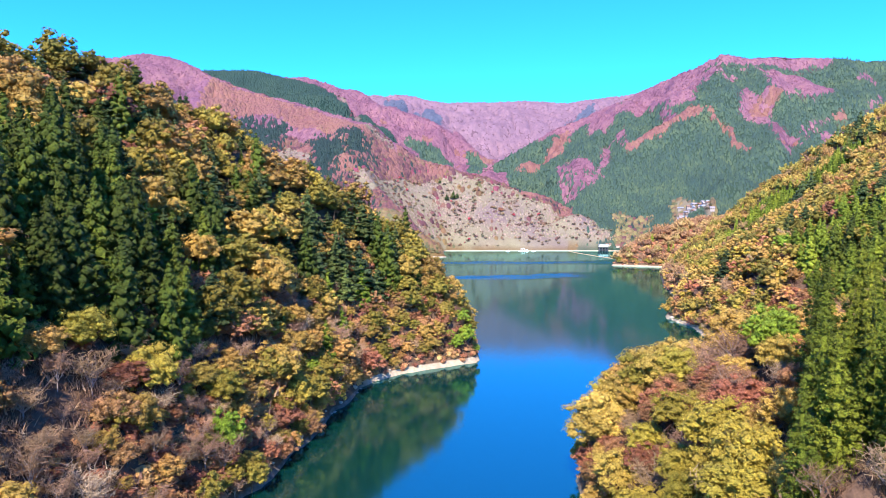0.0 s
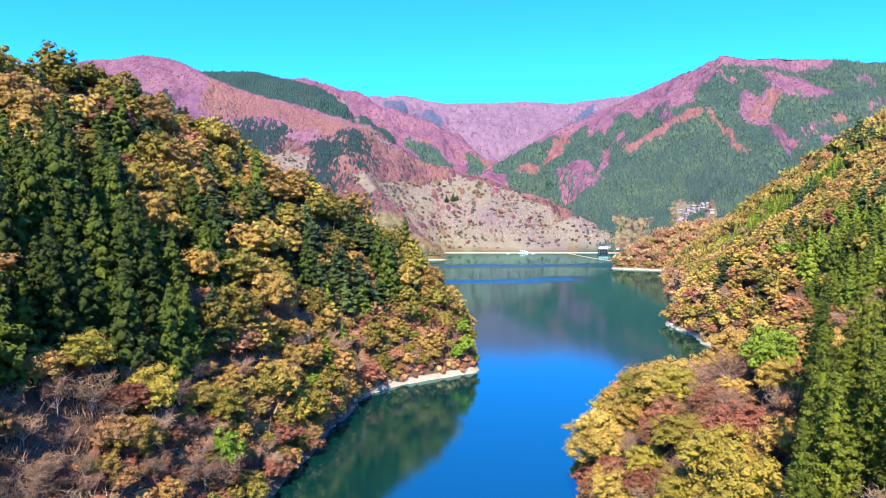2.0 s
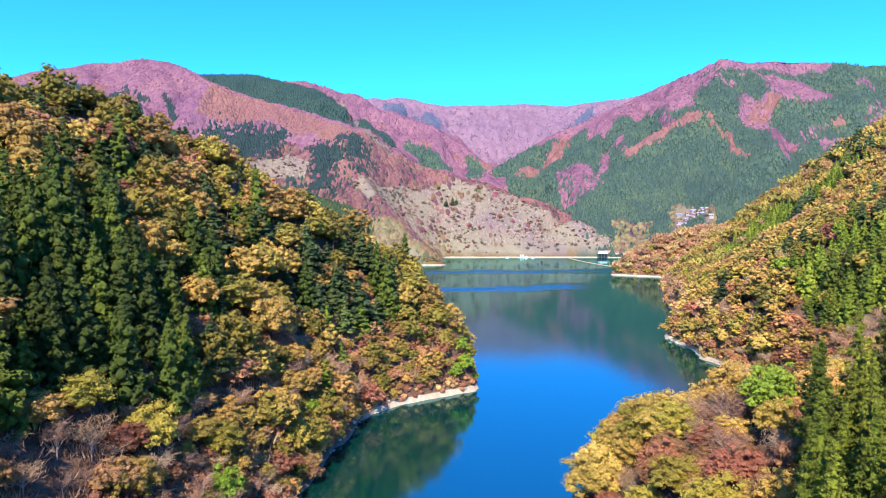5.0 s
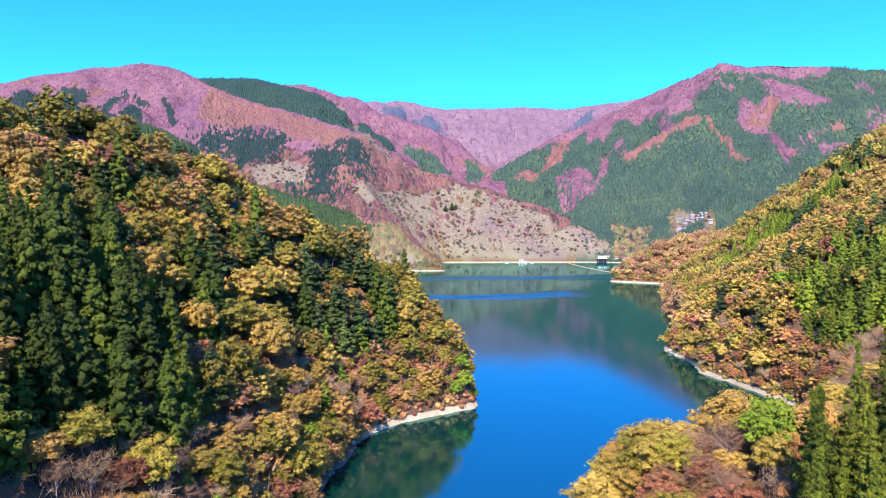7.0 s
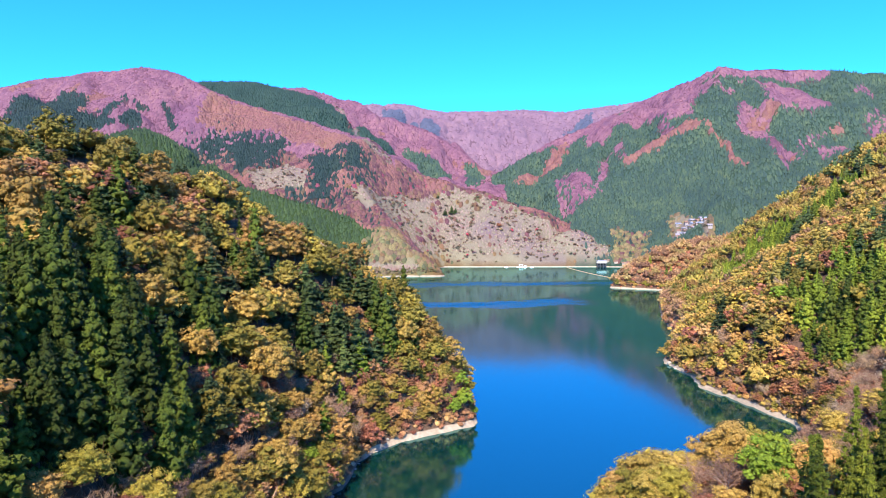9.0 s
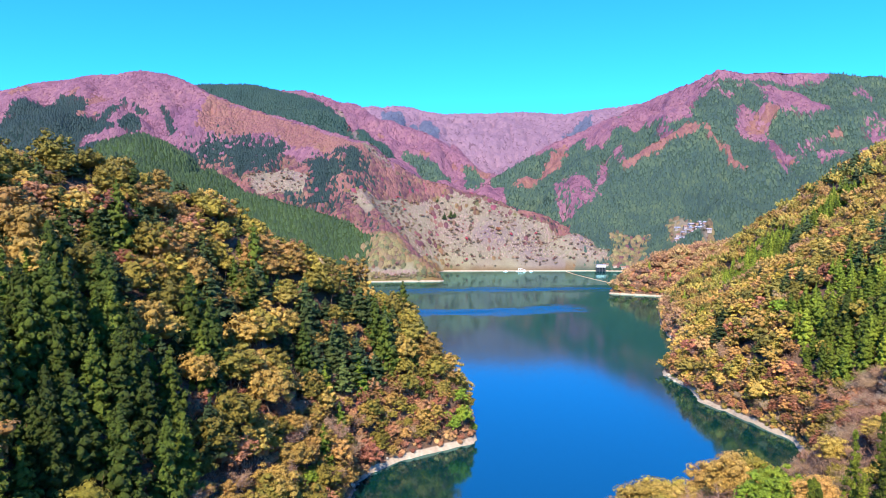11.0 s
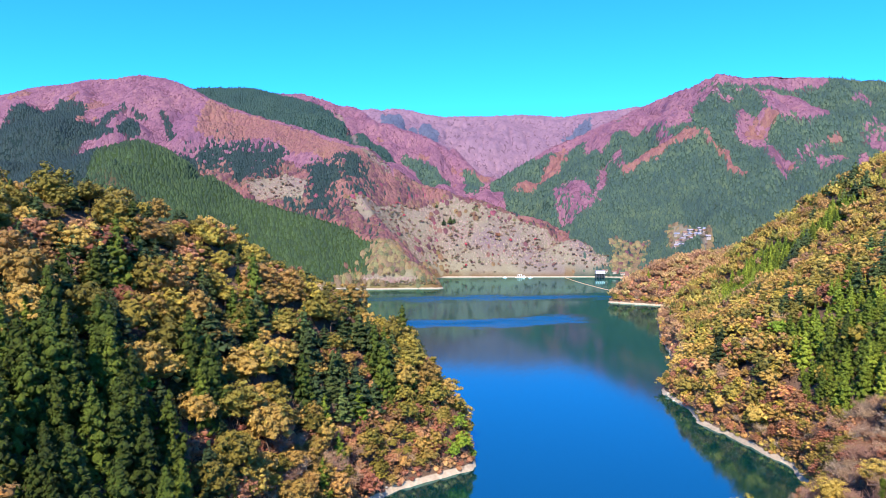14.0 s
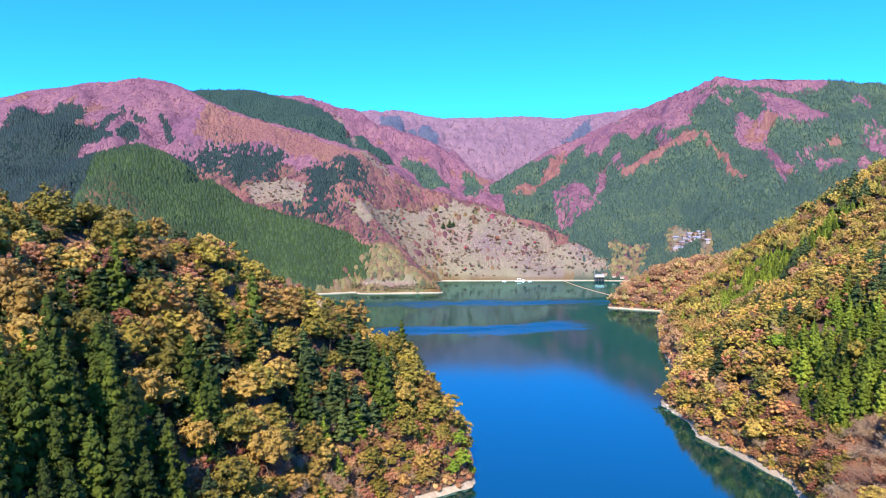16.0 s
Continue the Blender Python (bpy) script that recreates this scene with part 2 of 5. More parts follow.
def water_material():
    m, nt, b = material("lake_water", 0.085, 0.5)
    nt.nodes.remove(b)
    depth = node(nt, "ShaderNodeBsdfDiffuse")
    depth.inputs[0].default_value = (0.001, 0.023, 0.021, 1)
    mirror = node(nt, "ShaderNodeBsdfGlossy", Roughness=0.085)
    mirror.inputs[0].default_value = (0.54, 0.98, 1.0, 1)
    film = node(nt, "ShaderNodeFresnel", IOR=3.0)
    both = nt.nodes.new("ShaderNodeMixShader")
    for i, shade in enumerate((film, depth, mirror)):
        nt.links.new(shade.outputs[0], both.inputs[i])
    nt.links.new(both.outputs[0], nt.nodes["Material Output"].inputs[0])
    pos = nt.nodes.new("ShaderNodeNewGeometry").outputs["Position"]
    xyz = nt.nodes.new("ShaderNodeSeparateXYZ")
    nt.links.new(pos, xyz.inputs[0])
    long = nt.nodes.new("ShaderNodeMapping")
    long.inputs["Scale"].default_value = (0.006, 0.012, 1.0)
    nt.links.new(pos, long.inputs[0])
    sway = maths(nt, "MULTIPLY", maths(nt, "SUBTRACT", noise_node(nt, 1.0, 6, long.outputs[0], 0.7), 0.5), 120.0)

    def streak(middle, slope, half, x_mid, x_half):
        """A breeze-ruffled streak of water round y = middle."""
        off = maths(nt, "SUBTRACT", maths(nt, "ADD", xyz.outputs[1], sway), maths(nt, "ADD", maths(nt, "MULTIPLY", xyz.outputs[0], slope), middle))
        a = maths(nt, "SUBTRACT", 1.0, maths(nt, "DIVIDE", maths(nt, "ABSOLUTE", off), half))
        c = maths(nt, "SUBTRACT", 1.0, maths(nt, "DIVIDE", maths(nt, "ABSOLUTE", maths(nt, "SUBTRACT", xyz.outputs[0], x_mid)), x_half))
        return maths(nt, "MULTIPLY", maths(nt, "MINIMUM", maths(nt, "MULTIPLY", maths(nt, "MAXIMUM", a, 0.0), 1.05), 1.0), maths(nt, "MINIMUM", maths(nt, "MULTIPLY", maths(nt, "MAXIMUM", c, 0.0), 3.0), 1.0))

    gusts = node(nt, "ShaderNodeMapRange")
    gusts.inputs[1].default_value, gusts.inputs[2].default_value = 0.38, 0.58
    far_apart = nt.nodes.new("ShaderNodeMapping")
    far_apart.inputs["Scale"].default_value = (0.012, 0.03, 1.0)
    nt.links.new(pos, far_apart.inputs[0])
    nt.links.new(noise_node(nt, 1.0, 4, far_apart.outputs[0]), gusts.inputs[0])
    wind = maths(nt, "ADD", streak(935, 0.1, 52, 70, 290), streak(712, 0.22, 36, 45, 150))
    wind = maths(nt, "MULTIPLY", wind, maths(nt, "ADD", 0.3, maths(nt, "MULTIPLY", gusts.outputs[0], 0.7)))
    bump = node(nt, "ShaderNodeBump", Distance=0.9)
    nt.links.new(maths(nt, "ADD", 0.014, maths(nt, "MULTIPLY", wind, 0.4)), bump.inputs["Strength"])
    nt.links.new(noise_node(nt, 0.8, 3, pos), bump.inputs["Height"])
    # ripples lean with the breeze, which blows down the valley
    lean = nt.nodes.new("ShaderNodeCombineXYZ")
    lean.inputs[2].default_value = 1.0
    nt.links.new(maths(nt, "SUBTRACT", -0.008, maths(nt, "MULTIPLY", wind, 0.17)), lean.inputs[1])
    level = nt.nodes.new("ShaderNodeVectorMath")
    level.operation = "NORMALIZE"
    nt.links.new(lean.outputs[0], level.inputs[0])
    nt.links.new(level.outputs[0], bump.inputs["Normal"])
    for shade in (film, depth, mirror):
        nt.links.new(bump.outputs[0], shade.inputs["Normal"])
    return m


GROUND, WATER = ground_material(), water_material()

# ---------------------------------------------------------------- shape of the land


def lattice(ix, iy, seed):
    h = (ix.astype(np.int64) * 374761393 + iy.astype(np.int64) * 668265263 + seed * 1274126177) & 0x7FFFFFFF
    h = ((h ^ (h >> 13)) * 1103515245) & 0x7FFFFFFF
    return ((h ^ (h >> 16)) & 0xFFFF) / 65535.0


def rough(x, y, size, seed, octaves=4):
    """Fractal value noise from -1 to 1 with its largest features size metres across."""
    total, amp, norm = 0.0, 1.0, 0.0
    for o in range(octaves):
        u, v = x / size + 17.3 * o, y / size - 9.1 * o
        iu, iv = np.floor(u), np.floor(v)
        fu, fv = u - iu, v - iv
        fu, fv = fu * fu * (3 - 2 * fu), fv * fv * (3 - 2 * fv)
        a = lattice(iu, iv, seed + o) * (1 - fu) + lattice(iu + 1, iv, seed + o) * fu
        c = lattice(iu, iv + 1, seed + o) * (1 - fu) + lattice(iu + 1, iv + 1, seed + o) * fu
        total = total + amp * ((a * (1 - fv) + c * fv) * 2 - 1)
        norm, amp, size = norm + amp, amp * 0.5, size * 0.5
    return total / norm


def line_distance(x, y, line):
    """Distance to a line of (x, y[, z]) points, and z along it at the nearest place."""
    best, height = np.full(np.shape(x), 1e9), np.zeros(np.shape(x))
    for p, q in zip(line, line[1:]):
        dx, dy = q[0] - p[0], q[1] - p[1]
        t = np.clip(((x - p[0]) * dx + (y - p[1]) * dy) / (dx * dx + dy * dy), 0, 1)
        d = np.hypot(x - p[0] - t * dx, y - p[1] - t * dy)
        near = d < best
        best = np.where(near, d, best)
        if len(p) > 2:
            height = np.where(near, p[2] + t * (q[2] - p[2]), height)
    return best, height


LAKE_EAST = [(25, -900), (24, -60), (26, 40), (33, 95), (36, 140), (37, 165), (44, 182), (62, 192), (98, 208), (135, 236), (163, 270), (171, 303), (162, 340),
             (152, 368), (158, 397), (152, 432), (186, 485), (205, 560), (223, 638), (255, 740), (316, 846), (278, 866), (236, 888), (262, 940), (300, 1060), (375, 1200), (388, 1246)]
LAKE_NORTH = [(388, 1246), (300, 1262), (160, 1262), (8, 1258), (-20, 1230), (-4, 1120), (6, 1064), (-100, 1054), (-135, 1056), (-142, 1072), (-203, 1046), (-300, 1030)]
LAKE_WEST = [(-420, 900), (-480, 750), (-420, 640), (-260, 560), (-100, 480), (-30, 440), (0, 395), (13, 345), (17, 302), (-20, 279), (-33, 262), (-41, 215), (-47, 166), (-58, 120), (-72, 60), (-80, -60), (-90, -900)]
LAKE = LAKE_EAST + LAKE_NORTH[1:] + LAKE_WEST


def shore_distance(x, y):
    """Distance to the lake's edge, positive on land."""
    ring = LAKE + LAKE[:1]
    d, _ = line_distance(x, y, ring)
    inside = np.zeros(np.shape(x), bool)
    for p, q in zip(ring, ring[1:]):
        cross = (p[1] > y) != (q[1] > y)
        with np.errstate(divide="ignore", invalid="ignore"):
            inside ^= cross & (x < (q[0] - p[0]) * (y - p[1]) / (q[1] - p[1] + 1e-9) + p[0])
    return np.where(inside, -d, d) + 1.3 * rough(x, y, 17, 61, 2)


# near hills: (ridge line with heights, bulge of the slope)
NEAR_HILLS = [
    ([(-500, -300, 240), (-420, 60, 230), (-240, 160, 188), (-170, 240, 130), (-150, 252, 127), (-137, 268, 125), (-116, 292, 116), (-90, 296, 101), (-64, 306, 86), (-50, 316, 77), (-40, 332, 66), (-30, 362, 50), (-12, 418, 20)], 0.75),
    ([(-50, 316, 74), (-34, 318, 58), (-20, 314, 44), (-4, 308, 22), (8, 306, 10)], 0.6),
    ([(700, 620, 250), (473, 678, 182), (432, 680, 146), (396, 682, 113), (366, 682, 96), (342, 695, 78), (326, 740, 52), (312, 800, 26)], 0.85),
    ([(800, 1050, 110), (560, 1000, 78), (423, 965, 64), (376, 950, 62), (335, 930, 52), (294, 912, 38), (270, 896, 22), (246, 890, 3)], 0.7),
    ([(473, 678, 182), (470, 560, 170), (400, 420, 140), (330, 260, 110), (260, 120, 100), (300, -300, 160)], 0.85),
    ([(410, 385, 136), (330, 260, 110), (280, 150, 100)], 0.56),
    ([(260, 60, 105), (110, 84, 60), (80, 100, 45), (80, 128, 30), (74, 150, 24), (62, 172, 19)], 0.55),
    ([(110, 84, 60), (64, 84, 42), (48, 74, 36)], 0.6),
]
# mountains: (ridge line with heights, fall of the slope)
MOUNTAINS = {
    "green_spur": ([(-1000, 1050, 110), (-713, 1140, 200), (-665, 1150, 226), (-574, 1150, 250), (-539, 1150, 257), (-506, 1148, 240), (-482, 1146, 198), (-416, 1144, 148), (-388, 1142, 153), (-301, 1142, 146), (-240, 1142, 131), (-180, 1140, 116), (-129, 1136, 92), (-80, 1130, 79), (-46, 1122, 46), (-30, 1090, 14)], 0.62),
    "west_peak": ([(-1700, 1500, 330), (-1150, 1600, 415), (-980, 1600, 445), (-735, 1600, 472), (-690, 1598, 464), (-640, 1590, 449), (-500, 1560, 385), (-300, 1500, 322), (-187, 1445, 284), (-160, 1420, 276), (-105, 1412, 243), (-30, 1408, 200), (83, 1400, 158), (150, 1394, 136), (217, 1388, 114), (288, 1374, 82), (345, 1350, 46), (384, 1318, 14)], 0.66),
    "dark_ridge": ([(-1100, 2050, 520), (-722, 2000, 520), (-597, 2000, 520), (-440, 1980, 480), (-380, 1900, 435), (-225, 1750, 300)], 0.6),
    "pink_ridge": ([(-700, 2200, 540), (-448, 2100, 520), (-340, 2080, 485), (-190, 2050, 422), (-43, 2000, 370), (78, 1900, 282), (125, 1850, 225)], 0.62),
    "far_ridge": ([(-900, 2700, 560), (-143, 2500, 540), (13, 2500, 512), (260, 2500, 518), (483, 2500, 512), (750, 2500, 545), (1500, 2600, 560)], 0.5),
    "east_peak": ([(122, 1800, 206), (333, 1900, 326), (600, 2000, 448), (688, 1850, 482), (730, 1800, 500), (764, 1760, 517), (800, 1758, 510), (838, 1760, 502), (1053, 1770, 504), (1261, 1800, 497), (1800, 1700, 480)], 0.7),
    "middle_spur": ([(764, 1760, 510), (690, 1650, 420), (622, 1570, 350), (418, 1525, 242), (300, 1500, 120)], 0.95),
    "front_spur": ([(622, 1570, 350), (578, 1440, 246), (512, 1310, 110)], 0.85),
    "side_spur": ([(622, 1570, 350), (700, 1470, 268), (742, 1380, 170)], 0.9),
    "east_spur": ([(850, 1760, 505), (905, 1600, 380), (880, 1480, 250), (800, 1380, 150)], 0.8),
    "outer_spur": ([(1261, 1800, 497), (1180, 1560, 390), (1050, 1400, 270), (900, 1250, 180)], 0.7),
}


BEACHES = [[(-32, 265), (-20, 279), (17, 302)], [(152, 432), (156, 368), (168, 340), (171, 303), (163, 270), (135, 236)], [(236, 888), (278, 866), (316, 846)],
           [(388, 1246), (300, 1262), (160, 1262), (8, 1258)], [(6, 1064), (-100, 1054), (-135, 1056)], [(-145, 1068), (-203, 1046), (-300, 1030)]]


def beach_at(x, y):
    """1 on the pale, flat stretches of shore."""
    d = np.min([line_distance(x, y, b)[0] for b in BEACHES], 0)
    return np.clip(1.5 - d / 7, 0, 1)


def land_height(x, y):
    ds = shore_distance(x, y)
    land = np.maximum(ds, 0.01)
    z = np.minimum(0.25 * land, 5 + 0.012 * land)
    for line, bulge in NEAR_HILLS:
        for p, q in zip(line, line[1:]):
            dr, zr = line_distance(x, y, (p, q))
            z = np.maximum(z, zr * (land / (land + dr)) ** bulge * np.clip(1.35 - dr / 420, 0, 1))
    gullies = rough(x, y, 260, 5, 5)
    ravines = 0.4 - np.minimum(np.abs(rough(x + 30 * gullies, y, 170, 9, 3)), 0.4)
    runnels = 0.3 - np.minimum(np.abs(rough(x + 20 * gullies, y * 0.6, 55, 13, 2)), 0.3)
    for name, (line, fall) in MOUNTAINS.items():
        steep = 1.15 if name in ("west_peak", "green_spur") else 0.75
        depth = 135 if name in ("east_peak", "middle_spur", "front_spur", "side_spur", "east_spur", "outer_spur") else 88
        top = np.full(np.shape(x), -1e3)
        for p, q in zip(line, line[1:]):
            dr, zr = line_distance(x, y, (p, q))
            top = np.maximum(top, zr - fall * dr * (1 + 0.35 * gullies) + np.clip(dr / 60, 0, 1) * (18 - depth * ravines - 0.36 * depth * runnels))
        z = np.maximum(z, np.minimum(top, 3 + steep * land + 0.4 * np.maximum(land - 250, 0)))
    z = z + np.clip(z / 25, 0, 1) * 3.0 * rough(x, y, 45, 21, 3) + 0.4 * np.clip(land / 4, 0, 1) * rough(x, y, 7, 31, 2)
    z = z * (1 - 0.65 * beach_at(x, y) * np.exp(-(np.maximum(ds, 0) / 8) ** 2))
    return np.where(ds > 0, np.maximum(z, 0.12 * np.minimum(ds, 4)), -np.minimum(-ds * 0.5, 14))


def spread(limits, steps):
    """Coordinates from pieces of even steps."""
    out = [limits[0]]
    for a, b, s in zip(limits, limits[1:], steps):
        n = max(1, round((b - a) / s))
        out += [a + (b - a) * (i + 1) / n for i in range(n)]
    return np.array(out)


GX = spread([-3000, -1500, -700, -320, 320, 700, 1500, 3000], [80, 19, 10, 5.2, 10, 19, 80])
GY = spread([-1200, -300, 40, 480, 920, 1300, 2100, 2700, 4200], [80, 20, 5, 7.5, 10, 14, 24, 100])
MX, MY = np.meshgrid(GX, GY)
MZ = land_height(MX, MY)


def ground_at(x, y):
    """Height of the ground sheet at places inside it."""
    i = np.clip(np.searchsorted(GX, x) - 1, 0, len(GX) - 2)
    j = np.clip(np.searchsorted(GY, y) - 1, 0, len(GY) - 2)
    u = (x - GX[i]) / (GX[i + 1] - GX[i])
    v = (y - GY[j]) / (GY[j + 1] - GY[j])
    return (MZ[j, i] * (1 - u) + MZ[j, i + 1] * u) * (1 - v) + (MZ[j + 1, i] * (1 - u) + MZ[j + 1, i + 1] * u) * v


def mesh_from(name, verts, faces, mat, smooth=False):
    """A mesh from arrays: verts n x 3, faces m x 3 or m x 4."""
    me = bpy.data.meshes.new(name)
    k = faces.shape[1]
    me.vertices.add(len(verts))
    me.vertices.foreach_set("co", np.ascontiguousarray(verts, np.float32).ravel())
    me.loops.add(faces.size)
    me.loops.foreach_set("vertex_index", np.ascontiguousarray(faces, np.int32).ravel())
    me.polygons.add(len(faces))
    me.polygons.foreach_set("loop_start", np.arange(0, faces.size, k, dtype=np.int32))
    me.update(calc_edges=True)
    me.materials.append(mat)
    if smooth:
        me.shade_smooth()
    return me


# stretches of land by what grows there: outlines in plan
W_DARK = [[(-962, 1352), (-921, 1353), (-940, 1414), (-880, 1496), (-803, 1473), (-769, 1364), (-740, 1401), (-715, 1468), (-700, 1445), (-712, 1373), (-676, 1330), (-732, 1308), (-644, 1044), (-686, 1034), (-827, 1157)],
    [(-678, 1340), (-685, 1435), (-634, 1370), (-642, 1357), (-666, 1337)],
    [(-693, 1445), (-681, 1459), (-657, 1446), (-669, 1432)],
    [(-633, 1458), (-616, 1454), (-570, 1401), (-577, 1384), (-606, 1419)]]
W_BAND = [[(-591, 1350), (-545, 1373), (-515, 1404), (-464, 1426), (-422, 1431), (-389, 1417), (-355, 1425), (-339, 1421), (-350, 1372), (-371, 1322), (-376, 1294), (-439, 1346), (-481, 1369), (-509, 1350), (-543, 1332)],
    [(-283, 1351), (-240, 1383), (-167, 1380), (-146, 1355), (-146, 1297), (-193, 1229), (-234, 1216), (-302, 1231), (-335, 1264), (-261, 1242)]]
CLEARING = [[(-389, 1294), (-347, 1332), (-270, 1293), (-264, 1248), (-346, 1252), (-374, 1262)]]
GRASS = [[(-190, 1260), (-132, 1300), (-69, 1352), (28, 1398), (101, 1385), (150, 1384), (219, 1354), (290, 1344), (330, 1289), (331, 1271), (138, 1269), (-3, 1256), (-60, 1240), (-150, 1200)]]
RUSTY = [[(-165, 1415), (-100, 1408), (28, 1405), (89, 1395), (16, 1396), (-69, 1352), (-132, 1300), (-190, 1262), (-233, 1230), (-192, 1240), (-144, 1310)],
    [(94, 1402), (180, 1396), (224, 1388), (304, 1360), (341, 1302), (325, 1291), (263, 1332), (196, 1357), (126, 1382)]]
W_ORANGE = [[(-560, 1565), (-440, 1535), (-282, 1476), (-151, 1410), (-167, 1376), (-267, 1393), (-349, 1430), (-441, 1445), (-516, 1408), (-544, 1451)]]
W_MAUVE = [[(-606, 1448), (-584, 1524), (-555, 1564), (-517, 1429), (-535, 1393), (-570, 1388)]]
W_CRIMSON = [[(-191, 1240), (-139, 1300), (-131, 1270), (-176, 1240)],
    [(104, 1391), (145, 1388), (139, 1370), (108, 1369)]]
E_CREST = [[(438, 1932), (463, 1925), (549, 1897), (627, 1904), (684, 1832), (766, 1670), (773, 1702), (734, 1683), (737, 1708), (672, 1677), (642, 1637), (618, 1575), (609, 1570), (572, 1606), (563, 1664), (518, 1761), (472, 1768), (411, 1707), (413, 1819)],
    [(999, 1684), (990, 1624), (933, 1542), (895, 1541), (848, 1520), (846, 1541), (801, 1508), (791, 1549), (811, 1596), (829, 1693), (785, 1714)]]
E_FALL = [[(741, 1632), (756, 1542), (787, 1542), (801, 1508), (766, 1491), (745, 1462), (753, 1427), (759, 1414), (774, 1405), (805, 1427), (868, 1481), (901, 1503), (888, 1487), (818, 1428), (775, 1396), (734, 1366), (723, 1368), (735, 1398), (729, 1431), (716, 1457), (696, 1484), (699, 1514), (713, 1537)]]
E_CORAL = [[(436, 1527), (476, 1546), (526, 1593), (565, 1565), (609, 1553), (616, 1535), (607, 1527), (578, 1543), (536, 1539), (492, 1530), (448, 1521)],
    [(624, 1536), (634, 1511), (647, 1462), (658, 1428), (670, 1399), (660, 1390), (650, 1424), (637, 1470), (624, 1521)],
    [(193, 1711), (254, 1771), (308, 1814), (371, 1889), (327, 1742), (262, 1720), (206, 1689)],
    [(914, 1503), (944, 1508), (943, 1495), (913, 1489)]]
E_PATCH = [[(554, 1646), (566, 1617), (570, 1569), (555, 1574), (547, 1614)],
    [(358, 1485), (373, 1518), (394, 1592), (437, 1690), (460, 1693), (472, 1666), (463, 1622), (467, 1584), (444, 1531), (438, 1559), (458, 1641), (447, 1672), (430, 1662), (392, 1512), (373, 1492)],
    [(275, 1633), (314, 1597), (349, 1502), (368, 1472), (345, 1456), (292, 1418), (269, 1462)],
    [(1023, 1541), (1090, 1600), (1127, 1606), (1029, 1463), (998, 1475), (1005, 1507)],
    [(1089, 1696), (1150, 1754), (1165, 1736), (1125, 1680), (1075, 1655)],
    [(835, 1424), (913, 1467), (922, 1449), (871, 1388), (841, 1401)],
    [(935, 1445), (969, 1462), (975, 1431), (935, 1391), (890, 1360)]]
HAMLET = [[(479, 1334), (501, 1328), (517, 1251), (493, 1166), (488, 1153), (462, 1268)]]
E_AMBER = [[(361, 1341), (380, 1344), (399, 1325), (433, 1321), (426, 1299), (390, 1255), (341, 1264), (357, 1301)]]
FAR_HAZE = [[(-78, 2320), (-50, 2354), (-8, 2262), (0, 2162), (-51, 1980)],
    [(-232, 2490), (-181, 2452), (-78, 2282), (-85, 1973), (-147, 1985)],
    [(447, 2319), (565, 2406), (479, 1946), (404, 1927)]]
VALLEY = [[(-104, 1870), (-62, 1852), (-6, 1839), (32, 1829), (0, 1746), (-61, 1804), (-110, 1840)],
    [(73, 1874), (98, 1873), (126, 1826), (106, 1767), (69, 1762)]]
CEDARS = [[(-105, 138), (-112, 164), (-116, 186), (-104, 196), (-91, 192), (-80, 188), (-71, 174), (-68, 156), (-72, 143), (-79, 140), (-79, 127), (-86, 118)],
    [(-92, 228), (-88, 254), (-77, 232), (-76, 203), (-83, 204)],
    [(-66, 268), (-57, 282), (-50, 262), (-59, 245)],
    [(-50, 285), (-37, 314), (-22, 308), (-22, 296), (-35, 276), (-47, 273)]]
RUSSET_TOP = [[(-154, 227), (-133, 231), (-126, 221), (-143, 209)]]
YOUNG_GROVES = [[(279, 635), (319, 648), (348, 609), (417, 652), (400, 607), (346, 588), (296, 552), (258, 563)],
    [(197, 384), (224, 379), (254, 395), (267, 379), (195, 275), (183, 282), (189, 322), (197, 342)]]
RED_LOW = [[(194, 531), (172, 424), (174, 378), (163, 360), (160, 406)],
    [(171, 337), (188, 325), (181, 279), (172, 272), (174, 310)]]
COVERS = list(COVER)


def inside(x, y, outlines):
    """True at the places that lie in one of the outlines."""
    out = np.zeros(np.shape(x), bool)
    for ring in outlines:
        odd = np.zeros(np.shape(x), bool)
        for p, q in zip(ring, ring[1:] + ring[:1]):
            cross = (p[1] > y) != (q[1] > y)
            odd ^= cross & (x < (q[0] - p[0]) * (y - p[1]) / (q[1] - p[1] + 1e-9) + p[0])
        out |= odd
    return out


def open_slope(x, y):
    """1 where the hillside above the far shore is open grass, 0 in the woods."""
    z = ground_at(x, y)
    n = rough(x, y, 60, 77, 3)
    wx, wy = x + 10 * rough(x, y, 30, 78, 2), y + 10 * rough(x, y, 30, 79, 2)
    lawn = np.where(inside(wx, wy, GRASS), np.clip(0.86 + 0.3 * n, 0, 1), 0)
    dl, _ = line_distance(x, y, [(15, 1285), (200, 1290), (330, 1285)])
    lawn = np.maximum(lawn, np.clip((20 - dl + 20 * n) / 16, 0, 1))
    clear = np.where(inside(wx, wy, CLEARING), 0.9, 0)
    village = np.where(inside(wx, wy, HAMLET), 0.85, 0)
    dp, _ = line_distance(x, y, [(-135, 1068), (-50, 1072)])
    point = np.clip((9 + 6 * n - dp) / 6, 0, 1)
    dq, _ = line_distance(x, y, [(-384, 2030), (-308, 1972), (-235, 1800)])
    strip = np.clip((9 + 4 * n - dq) / 3, 0, 0.8)
    crown, _ = line_distance(x, y, [(-165, 1412), (-120, 1410)])
    strip = np.maximum(strip, np.clip((12 + 8 * n - crown) / 6, 0, 0.7))
    return np.max([lawn, clear, village, point, strip], 0) * (z > 1)


